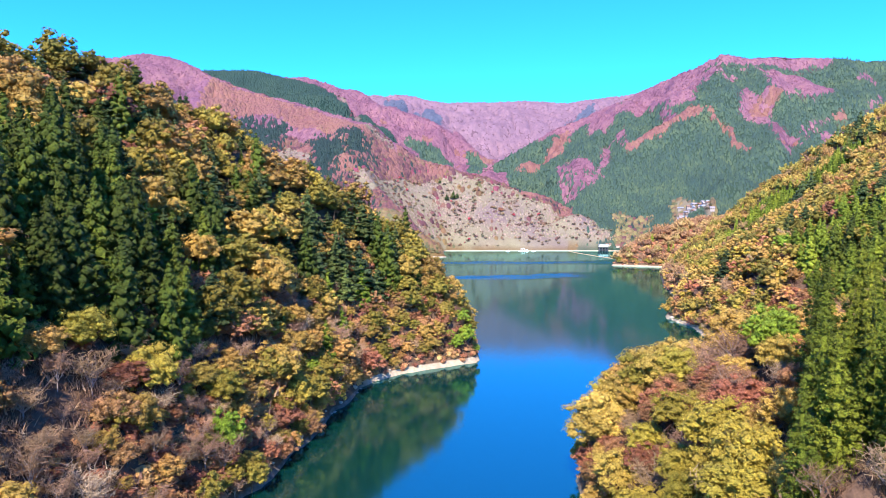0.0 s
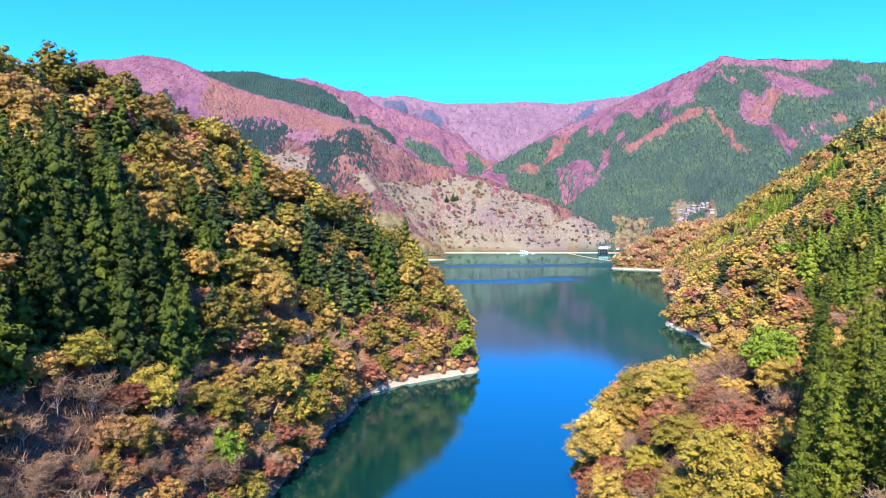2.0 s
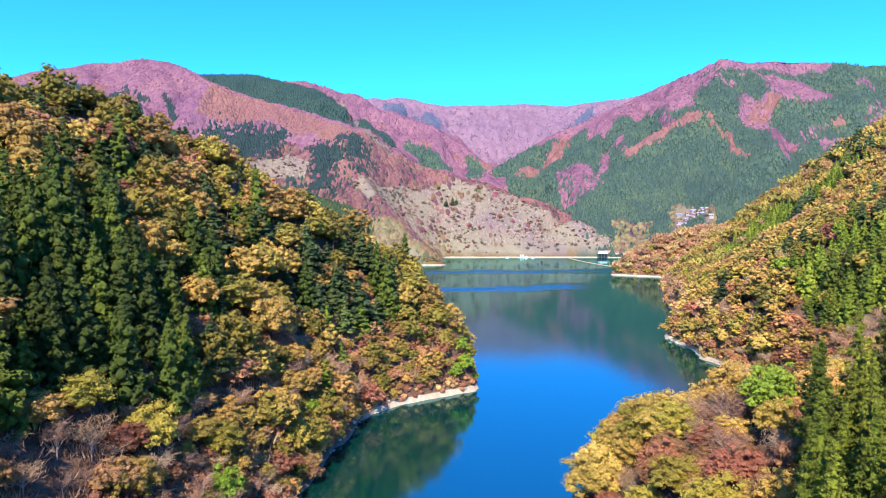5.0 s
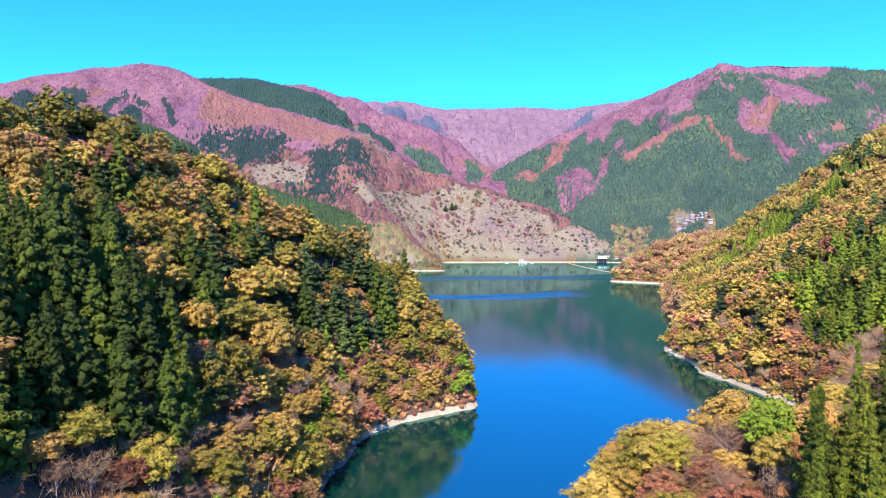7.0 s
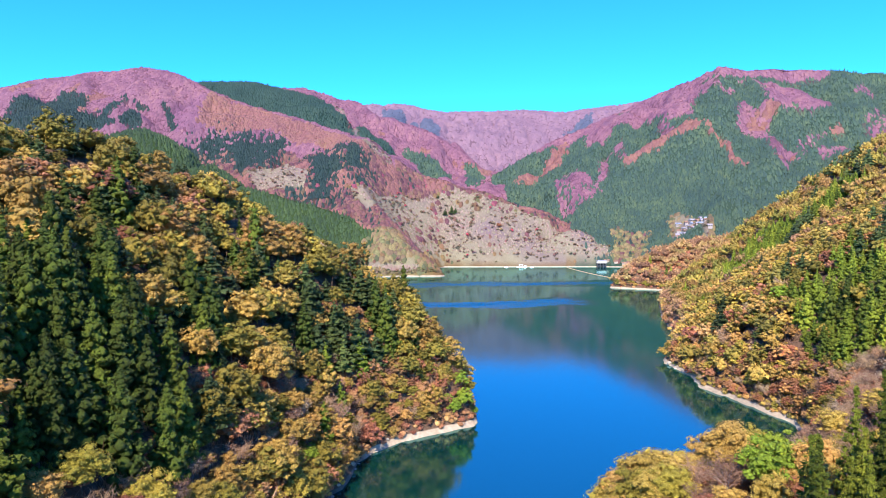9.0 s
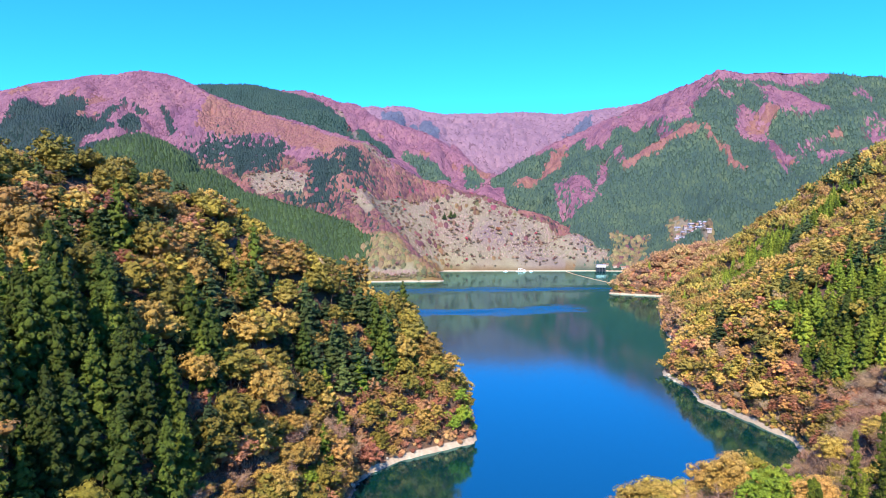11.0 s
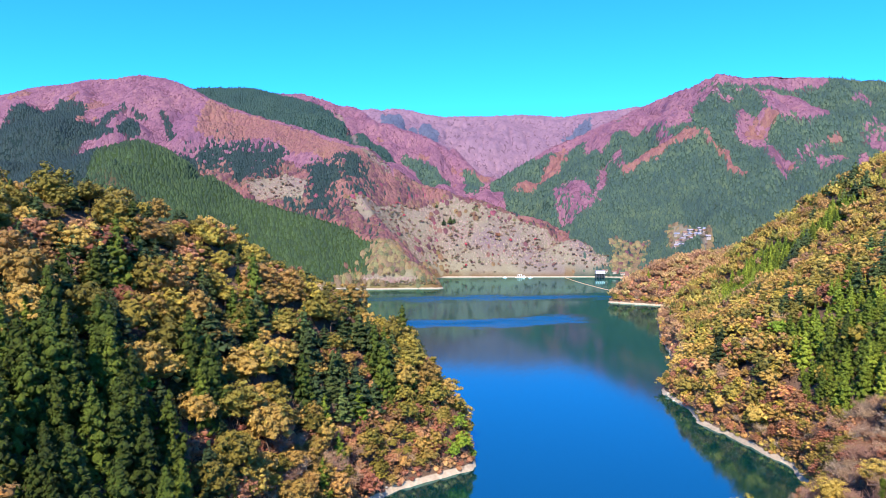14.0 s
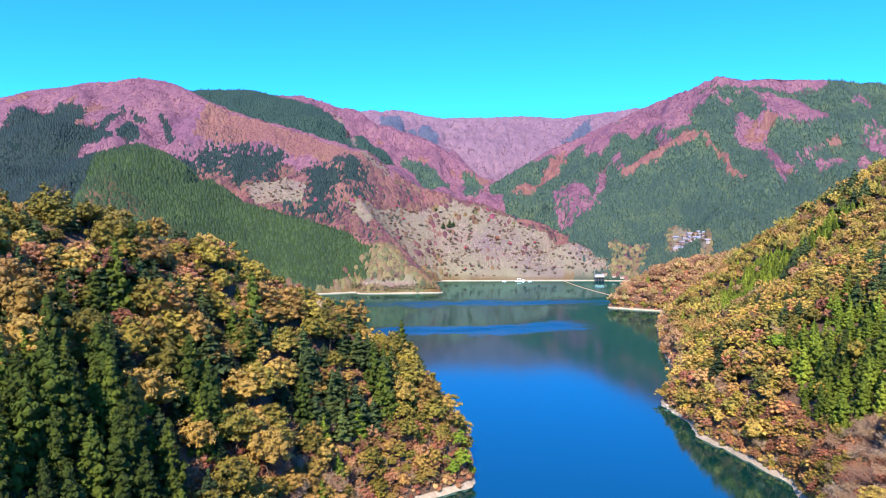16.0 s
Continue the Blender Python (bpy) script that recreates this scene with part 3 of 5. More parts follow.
def cover_at(x, y, loose=0.0):
    """Index into COVERS of what grows at each place; loose makes the edges ragged."""
    z = ground_at(x, y)
    names = list(MOUNTAINS)
    tops = []
    for k in names:
        line, fall = MOUNTAINS[k]
        tops.append(np.max([h - fall * d for d, h in (line_distance(x, y, pq) for pq in zip(line, line[1:]))], 0))
    best = np.argmax(np.stack(tops), 0)
    on = {k: best == i for i, k in enumerate(names)}
    wob, fine = rough(x, y, 140, 301, 4), rough(x, y, 26, 302, 3)
    ragged, patchy = rough(x, y, 34, 303, 3), rough(x, y, 60, 341, 4)
    wx, wy = x + 9 * fine + 3 * loose, y + 9 * ragged - 3 * loose
    east = on["east_peak"] | on["middle_spur"] | on["front_spur"] | on["side_spur"] | on["east_spur"] | on["outer_spur"]
    west = on["west_peak"]
    out = np.zeros(np.shape(x), int)

    def lay(name, mask):
        out[mask] = COVERS.index(name)

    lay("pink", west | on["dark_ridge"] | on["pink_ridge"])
    lay("rust", west & (z < 235 + 60 * patchy) & (x > -560))
    lay("mauve", west & inside(wx, wy, W_MAUVE))
    lay("orange", west & inside(wx, wy, W_ORANGE))
    lay("orange", west & (z > 235) & (patchy + 0.3 * fine > 0.42))
    lay("rust", west & inside(wx, wy, RUSTY))
    lay("amber", west & (z < 42 + 20 * wob) & (x > -420))
    lay("amber", inside(wx, wy, GRASS) & (patchy > 0.1))
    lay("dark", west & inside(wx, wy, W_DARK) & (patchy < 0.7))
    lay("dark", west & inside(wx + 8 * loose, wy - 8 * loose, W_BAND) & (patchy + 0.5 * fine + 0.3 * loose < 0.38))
    rusty = west & (out == COVERS.index("rust"))
    lay("dark", rusty & (loose + 0.8 * patchy > 1.5))
    lay("orange", rusty & (fine > 0.3))
    lay("crimson", rusty & (z < 190) & (loose + 0.7 * fine < -1.95))
    lay("crimson", west & inside(wx, wy, W_CRIMSON))
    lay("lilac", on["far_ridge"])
    lay("orange", on["pink_ridge"] & (x > -230) & (y < 1960) & (patchy > 0.4))
    lay("deep", on["green_spur"])
    lay("dark", on["green_spur"] & (x < -585 + 40 * wob))
    lay("golden", on["green_spur"] & ((x > -128 + 22 * wob + 22 * fine + 8 * loose) | (z < 20 + 18 * wob + 26 * fine + 5 * loose)))
    lay("amber", on["green_spur"] & (out == COVERS.index("golden")) & (fine + 0.3 * loose > 0.35))
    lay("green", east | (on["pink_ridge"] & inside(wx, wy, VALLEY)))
    lay("pink", east & (inside(wx, wy, E_CREST) | inside(wx, wy, E_FALL) | (inside(wx, wy, E_PATCH) & (fine + 0.35 * loose < 0.42))))
    crest, _ = line_distance(x, y, [(333, 1900), (600, 2000), (688, 1850), (764, 1760), (838, 1760), (1030, 1769)])
    lay("pink", east & (crest + 8 * fine < np.where(x < 700, 62, 34)))
    lay("mauve", east & (out == COVERS.index("pink")) & inside(wx, wy, E_PATCH) & (patchy > 0.3))
    lay("orange", east & (inside(wx, wy, E_CORAL) | (inside(wx, wy, E_FALL) & (patchy > 0.6))))
    lay("golden", east & (inside(wx, wy, E_AMBER) | inside(wx, wy, HAMLET)))
    lay("dark", east & inside(wx, wy, E_AMBER) & (loose > 1.5))
    lay("rust", east & inside(wx, wy, E_AMBER) & (loose + fine < -1.0))
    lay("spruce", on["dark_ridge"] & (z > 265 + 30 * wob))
    # stretches of the farthest ridge painted with blue haze
    lay("haze_blue", on["far_ridge"] & inside(wx, wy, FAR_HAZE))
    return out


nxg, nyg = len(GX), len(GY)
gi = (np.arange(nyg - 1)[:, None] * nxg + np.arange(nxg - 1)[None, :]).ravel()
ground_mesh = mesh_from("ground", np.stack([MX, MY, MZ], -1).reshape(-1, 3), np.stack([gi, gi + 1, gi + nxg + 1, gi + nxg], -1), GROUND, True)
mid = np.array([v[len(v) // 2][1] for v in COVER.values()])
floor_colour = np.array((0.125, 0.08, 0.054)) * np.ones((nxg * nyg, 1))
upland = np.clip((MY.ravel() - 1000) / 40, 0, 1)[:, None]
# upland floor painted darker than its trees, as shade between crowns
floor_colour = floor_colour * (1 - upland) + mid[cover_at(MX.ravel(), MY.ravel())] * 0.7 * upland
lawn = open_slope(MX.ravel(), MY.ravel())[:, None]
straw = np.array((0.178, 0.155, 0.124)) + np.array((0.05, 0.07, 0.0)) * rough(MX.ravel(), MY.ravel(), 60, 88, 3)[:, None]
floor_colour = floor_colour * (1 - lawn) + straw * lawn
attr = ground_mesh.attributes.new("cover", "FLOAT_COLOR", "POINT")
attr.data.foreach_set("color", np.hstack([floor_colour, np.ones((nxg * nyg, 1))]).astype(np.float32).ravel())
attr = ground_mesh.attributes.new("beach", "FLOAT", "POINT")
attr.data.foreach_set("value", beach_at(MX.ravel(), MY.ravel()).astype(np.float32))
ground = tagged(new("ground", ground_mesh), "steep valley sides of brown leaf litter with pale stony shore", "ground", kind="structure")
wv = np.array([(-900, -1100, 0), (900, -1100, 0), (900, 1400, 0), (-900, 1400, 0)], float)
water = tagged(new("water", mesh_from("water", wv, np.array([[0, 1, 2, 3]]), WATER)), "calm deep blue lake mirroring sky and hills", "lake", kind="structure")


# ---------------------------------------------------------------- trees
rng = np.random.default_rng(7)


def ico(levels):
    bm = bmesh.new()
    bmesh.ops.create_icosphere(bm, subdivisions=levels, radius=1)
    v = np.array([p.co[:] for p in bm.verts])
    f = np.array([[p.index for p in q.verts] for q in bm.faces])
    bm.free()
    return v, f


ICO1, ICO2 = ico(1), ico(2)
OCTA = (np.array([(1, 0, 0), (0, 1, 0), (-1, 0, 0), (0, -1, 0), (0, 0, 1), (0, 0, -1)], float), np.array([(0, 1, 4), (1, 2, 4), (2, 3, 4), (3, 0, 4), (1, 0, 5), (2, 1, 5), (3, 2, 5), (0, 3, 5)]))


def tube(points, radii, sides=5):
    """A tapered tube along points, as triangles."""
    points = np.array(points, float)
    vs, fs = [], []
    for i, (p, r) in enumerate(zip(points, radii)):
        d = points[min(i + 1, len(points) - 1)] - points[max(i - 1, 0)]
        d = d / (np.linalg.norm(d) + 1e-9)
        a = np.cross(d, (0.3, 0.9, 0.1))
        a = a / np.linalg.norm(a)
        c = np.cross(d, a)
        for s in range(sides):
            w = 2 * math.pi * s / sides
            vs.append(p + r * (math.cos(w) * a + math.sin(w) * c))
    for i in range(len(points) - 1):
        for s in range(sides):
            a, b = i * sides + s, i * sides + (s + 1) % sides
            fs += [(a, b, b + sides), (a, b + sides, a + sides)]
    return np.array(vs), np.array(fs)


def joined(pieces):
    vs, fs, n = [], [], 0
    for v, f in pieces:
        vs.append(v)
        fs.append(f + n)
        n += len(v)
    return np.concatenate(vs), np.concatenate(fs)


def leaves_on(centre, radii, count, size, r, toss=0.3):
    """Leaf sprays as single triangles, facing out of an ellipsoid."""
    d = r.normal(size=(count, 3))
    d[:, 2] = np.where(d[:, 2] < -0.35, -d[:, 2], d[:, 2])
    d /= np.linalg.norm(d, axis=1, keepdims=True)
    p = centre + d * radii * r.uniform(0.84, 1.08, (count, 1))
    n = d + r.normal(scale=toss, size=(count, 3)) + (0, 0, 0.15)
    n /= np.linalg.norm(n, axis=1, keepdims=True)
    a = np.cross(n, r.normal(size=(count, 3)))
    a /= np.linalg.norm(a, axis=1, keepdims=True)
    c = np.cross(n, a)
    s = size * r.uniform(0.65, 1.35, (count, 1))
    v = np.stack([p + a * s, p - 0.6 * a * s + 0.75 * c * s, p - 0.5 * a * s - 0.8 * c * s], 1).reshape(-1, 3)
    return v, np.arange(count * 3).reshape(-1, 3)


def clump(centre, radii, count, size, r, body=ICO1, fill=0.76, toss=0.3):
    """A dense bunch of leaves: an uneven body with sprays standing out of it."""
    v = body[0] * r.uniform(0.72, 1.16, (len(body[0]), 1)) * radii * fill + centre
    return [(v, body[1]), leaves_on(centre, radii, count, size, r, toss)]


def broadleaf(seed, height, width, lobes, leaves, size, fill=0.82):
    """Trunk and crown arrays of a broadleaf tree: bunches of leaves at the ends of its boughs, with gaps between them."""
    r = np.random.default_rng(seed)
    fork = height * 0.34
    lean = r.normal(size=2) * width * 0.05
    wood = [tube([(0, 0, -1.5), (0.1, 0, fork * 0.5), (r.normal() * 0.3, r.normal() * 0.3, fork), (lean[0], lean[1], height * 0.75)], [0.26, 0.21, 0.17, 0.05])]
    middle = np.array([lean[0], lean[1], height * 0.58])
    reach = np.array([width * 0.5, width * 0.5, height * 0.36])
    swell = r.uniform(0.0, 6.28, 3)
    heart = ICO1 if leaves > 300 else OCTA
    core = heart[0] * r.uniform(0.8, 1.1, (len(heart[0]), 1)) * reach * ((0.64, 0.64, 0.68) if leaves > 300 else (0.72, 0.72, 0.78)) + middle
    crown = [(core, heart[1]), leaves_on(middle, reach * (0.7, 0.7, 0.74), max(24, int(leaves * 0.3)), size * 1.25, r, 0.7)]
    for k in range(lobes):
        up = 1 - 1.55 * (k + 0.5) / lobes
        w = 2.39996 * k + r.normal() * 0.25
        flat = math.sqrt(max(0.0, 1 - up * up))
        uneven = 1 + 0.16 * math.sin(2 * w + swell[0]) + 0.12 * math.sin(3 * w + swell[1] + 2 * up) + r.normal() * 0.1
        c = middle + np.array([math.cos(w) * flat, math.sin(w) * flat, up]) * reach * 0.86 * uneven
        radius = width * r.uniform(0.09, 0.15)
        radii = np.array([radius * 1.15, radius * 1.15, radius * r.uniform(0.6, 0.95)])
        if k % 6 == 2:
            wood.append(tube([(0, 0, fork * r.uniform(0.8, 1.3)), c * (0.55, 0.55, 0.85), c], [0.11, 0.07, 0.03], 3))
        crown += clump(c, radii, max(4, int(leaves / lobes * (radius / width / 0.12) ** 1.5)), size, r, OCTA, fill)
    return bridged(wood), joined(crown)


def conifer(seed, height, width, tiers, leaves, droop=0.25, base=0.1, flat=0.75, full=1.35):
    """Trunk and crown arrays of a cedar or fir: tufts of needles in tiers round a slim core."""
    r = np.random.default_rng(seed)
    wood = tube([(0, 0, -2), (0, 0, height * 0.5), (0, 0, height * 0.97)], [0.3, 0.18, 0.03])
    pieces = []
    n = 7
    for i in range(4):
        z0 = height * (base + (0.9 - base) * i / 4)
        z1 = height * (base + (0.9 - base) * (i + 1.3) / 4)
        rad = 0.5 * width * (0.3 if leaves > 40 else 0.5) * (1 - (i / 4.4) ** 1.5)
        ring = np.array([(rad * math.cos(w), rad * math.sin(w), z0) for w in np.linspace(0, 2 * math.pi, n, endpoint=False)])
        pieces.append((np.vstack([ring, [(0, 0, z1)]]), np.array([(s, (s + 1) % n, n) for s in range(n)])))
    for i in range(tiers):
        t = (i + 0.3) / tiers
        rad = 0.5 * width * (1 - t ** full) ** 0.8
        fine = leaves > 40       # the largest trees carry more and smaller tufts
        count = int(round(2 + (7.2 if fine else 4.6) * rad / (0.5 * width)))
        for k in range(count):
            w = 2 * math.pi * (k + r.uniform(-0.3, 0.3)) / count + i * 2.1
            tuft = width * (r.uniform(0.09, 0.17) if fine else r.uniform(0.14, 0.25)) * (0.6 + 0.45 * (1 - t))
            reach = max(rad * r.uniform(0.6 if fine else 0.66, 1.22 if fine else 1.18) - tuft * 0.6, 0)
            c = np.array([math.cos(w) * reach, math.sin(w) * reach, height * (base + (0.95 - base) * t) - droop * reach + r.normal() * 0.45])
            pieces += clump(c, np.array([tuft, tuft, tuft * flat]), int(leaves * (0.48 if fine else 0.6)), tuft * (0.68 if fine else 0.44) * (9 / leaves) ** 0.5, r, ICO1 if fine else OCTA, 0.6 if fine else 0.85, 0.6 if fine else 0.3)
    pieces.append(leaves_on(np.array([0, 0, height * 0.96]), np.array([0.3, 0.3, 0.9]), leaves, 0.45, r))
    return wood, joined(pieces)


def bare(seed, height, width, detail=15, sprays=540):
    """Trunk and twig arrays of a leafless tree with fine upright sprays."""
    r = np.random.default_rng(seed)
    wood = tube([(0, 0, -1.5), (0.1, 0.1, height * 0.3), (r.normal() * 0.4, r.normal() * 0.4, height * 0.62)], [0.2, 0.15, 0.08])
    limbs, vs = [wood], []
    for k in range(detail):
        w = 2.4 * k + r.uniform(0, 1)
        z0 = height * r.uniform(0.22, 0.6)
        out = width * 0.5 * r.uniform(0.5, 0.95)
        z1 = height * r.uniform(0.6, 0.97)
        tip = np.array([math.cos(w) * out, math.sin(w) * out, z1])
        mid = np.array([math.cos(w) * out * 0.5, math.sin(w) * out * 0.5, z0 + (z1 - z0) * 0.6]) + r.normal(size=3) * 0.3
        limbs.append(tube([(0, 0, z0), mid, tip], [0.11, 0.06, 0.025], 3))
        for q in range(sprays // detail):
            a = mid + (tip - mid) * r.uniform(-0.2, 1.1) + r.normal(size=3) * 0.5
            b = a + (r.normal(size=3) * (1, 1, 0.5) + (0, 0, 0.7)) * width * 0.1
            c = np.cross(b - a, r.normal(size=3))
            c = c / (np.linalg.norm(c) + 1e-9) * 0.075
            vs += [a + c, a - c, b]
    return bridged(limbs), (np.array(vs), np.arange(len(vs)).reshape(-1, 3))


def bridged(pieces):
    """Limbs joined onto the trunk, the first piece, as one connected body."""
    v, f = joined(pieces)
    n, extra = len(pieces[0][0]), []
    trunk = pieces[0][0]
    for pv, _ in pieces[1:]:
        k = int(np.argmin(np.linalg.norm(trunk - pv[0], axis=1)))
        extra.append((k, n, n + 1))
        n += len(pv)
    return v, np.vstack([f, np.array(extra)]) if extra else f


# kinds of trees: variants of (trunk arrays, crown arrays), leaf materials, label, name of the crown
KINDS = {}


def add_kind(name, make, seeds, mats, label, *a, crown="crown", wood=None):
    """Full meshes for the nearer trees; plainer ones, with fewer and larger sprays, for those farther up the slopes."""
    arrays = [make(s, *a) for s in seeds]
    wood = wood or BARK
    rest = coarse = arrays
    if make is broadleaf:
        rest = [broadleaf(s, *a[:2], int(a[2] * 0.85), int(a[3] * 0.58), a[4] * 1.1, 0.86) for s in seeds]
        coarse = [broadleaf(s, *a[:2], 14, 110, a[4] * 2.1, 0.95) for s in seeds]
    elif make is conifer:
        coarse = [conifer(s, *a[:2], max(5, a[2] // 2 + 1), 5, *a[4:]) for s in seeds]
        rest = [conifer(s, *a[:3], int(a[3] * 0.6), *a[4:]) for s in seeds]

    def built(pairs):
        return [(mesh_from(name + "_trunk", *w, wood, True), mesh_from(name + "_" + crown, *c, mats[0], True)) for w, c in pairs]

    full = built(arrays)
    KINDS[name] = {"arrays": rest, "coarse": coarse, "meshes": full, "plainer": full if rest is arrays else built(rest), "mats": mats, "label": label, "crown": crown, "wood": wood}


add_kind("golden_oak", broadleaf, (1, 2, 3, 4, 5), GOLD, "round oak with golden autumn leaves on a steep slope", 12.5, 10.5, 34, 760, 0.36)
add_kind("yellow_green_tree", broadleaf, (11, 12, 13, 15), LIME, "broadleaf tree turning from green to yellow", 12, 10, 33, 740, 0.36)
add_kind("green_tree", broadleaf, (14, 16), LEAFY, "round leafy tree still bright green in autumn", 11, 9, 30, 760, 0.34)
add_kind("russet_maple", broadleaf, (21, 22, 23), RUST, "low maple with russet autumn leaves", 10, 9.4, 31, 700, 0.35)
add_kind("cedar", conifer, (31, 32, 33), CEDAR, "tall dense green cedar among autumn trees", 18.5, 8.4, 11, 20, 0.3, 0.06, 0.95, 1.7)
add_kind("young_cedar", conifer, (34, 35, 36), YOUNG, "young bright green cedar in a hillside grove", 14, 7.2, 8, 18, 0.25, 0.05, 0.95, 1.6)
add_kind("fir", conifer, (41, 42, 43), PINE, "dark green fir with flat layered branches", 15, 9.4, 8, 17, 0.05, 0.22, 0.4)
add_kind("bare_tree", bare, (51, 52, 53), SPRIG, "leafless brown tree with fine upright twigs", 10, 9.5, crown="branchwork", wood=TWIG)
add_kind("lakeside_oak", broadleaf, (61, 62), OAK, "broad golden oak on the wooded point", 14, 11.5, 58, 2400, 0.25, 0.74)
add_kind("lakeside_chestnut", broadleaf, (63, 64), PALE, "leafy yellow-green chestnut leaning over the water", 13, 11, 54, 2300, 0.25, 0.74)
add_kind("lakeside_maple", broadleaf, (65, 66), RUST, "spreading maple with dark russet leaves on the point", 10.5, 10.5, 50, 2000, 0.24, 0.74)
add_kind("great_cedar", conifer, (67, 68), GREAT, "very tall bright green cedar in a dense stand", 25, 7.2, 20, 52, 0.3, 0.06, 0.95, 1.4)


def plant(kind, x, y, z, scale, turn, r):
    k = KINDS[kind]
    meshes = k["plainer"] if x * x + y * y > 235 ** 2 else k["meshes"]
    trunk_mesh, crown_mesh = meshes[int(r.integers(len(meshes)))]
    top = tagged(new(kind), k["label"], "tree", kind.replace("_", " ") + " trees")
    top.matrix_basis = Matrix.Translation((x, y, z)) @ Matrix.Rotation(turn, 4, "Z") @ Matrix.Diagonal((scale * r.uniform(0.9, 1.1), scale * r.uniform(0.9, 1.1), scale * r.uniform(0.9, 1.12), 1))
    for part_name, me in (("trunk", trunk_mesh), (k["crown"], crown_mesh)):
        p = new(part_name, me)
        p.parent = top
    return top


def spread_copies(v0, f0, x, y, z, s, w, tall):
    """Arrays of many turned and scaled copies of one shape."""
    n = len(x)
    v = v0 if v0.ndim == 3 else np.broadcast_to(v0, (n, *v0.shape))
    c, q = np.cos(w)[:, None], np.sin(w)[:, None]
    px = (v[..., 0] * c - v[..., 1] * q) * s[:, None] + x[:, None]
    py = (v[..., 0] * q + v[..., 1] * c) * s[:, None] + y[:, None]
    pz = v[..., 2] * (s * tall)[:, None] + z[:, None]
    faces = f0[None] + (np.arange(n) * v.shape[1])[:, None, None]
    return np.stack([px, py, pz], -1).reshape(-1, 3), faces.reshape(-1, 3)


def with_own(me, own):
    a = me.attributes.new("own", "FLOAT", "POINT")
    a.data.foreach_set("value", own.astype(np.float32))
    return me


SINGLE = 290


def plant_all(wanted, r):
    """The nearest trees of each kind as things of their own, the others of the kind as one stand."""
    for kind in KINDS:
        rows = sorted((w for w in wanted if w[0] == kind), key=lambda w: w[1] ** 2 + w[2] ** 2)
        for _, x, y, z, s in rows[:SINGLE]:
            plant(kind, x, y, z, s, r.uniform(0, 6.28), r)
        rest = np.array([w[1:] for w in rows[SINGLE:]])
        if not len(rest):
            continue
        k = KINDS[kind]
        pieces, own = [], []
        far = np.hypot(rest[:, 0], rest[:, 1]) > 330
        groups = [(v, rest[~far][i::len(k["arrays"])]) for i, (_, v) in enumerate(k["arrays"])] + [(v, rest[far][i::len(k["coarse"])]) for i, (_, v) in enumerate(k["coarse"])]
        for (cv, cf), m in groups:
            if not len(m):
                continue
            pieces.append(spread_copies(cv, cf, m[:, 0], m[:, 1], m[:, 2], m[:, 3], r.uniform(0, 6.28, len(m)), r.uniform(0.9, 1.1, len(m))))
            own.append(np.repeat(r.uniform(size=len(m)), len(cv)))
        me = with_own(mesh_from(kind + "_stand", *joined(pieces), k["mats"][1], True), np.concatenate(own))
        tagged(new(kind + "_stand", me), "more of the woods: " + k["label"], "woods", kind="stuff")


def sites(x0, x1, y0, y1, gap, r):
    """Places on a jittered grid."""
    nx_, ny_ = int((x1 - x0) / gap), int((y1 - y0) / (gap * 0.87))
    i, j = np.meshgrid(np.arange(nx_), np.arange(ny_))
    x = x0 + (i + 0.5 * (j % 2) + r.uniform(-0.36, 0.36, i.shape)) * gap
    y = y0 + (j + r.uniform(-0.36, 0.36, i.shape)) * gap * 0.87
    return x.ravel(), y.ravel()


def choose(r, odds):
    names = list(odds)
    p = np.array([odds[n] for n in names], float)
    return names[int(r.choice(len(names), p=p / p.sum()))]


wanted = []

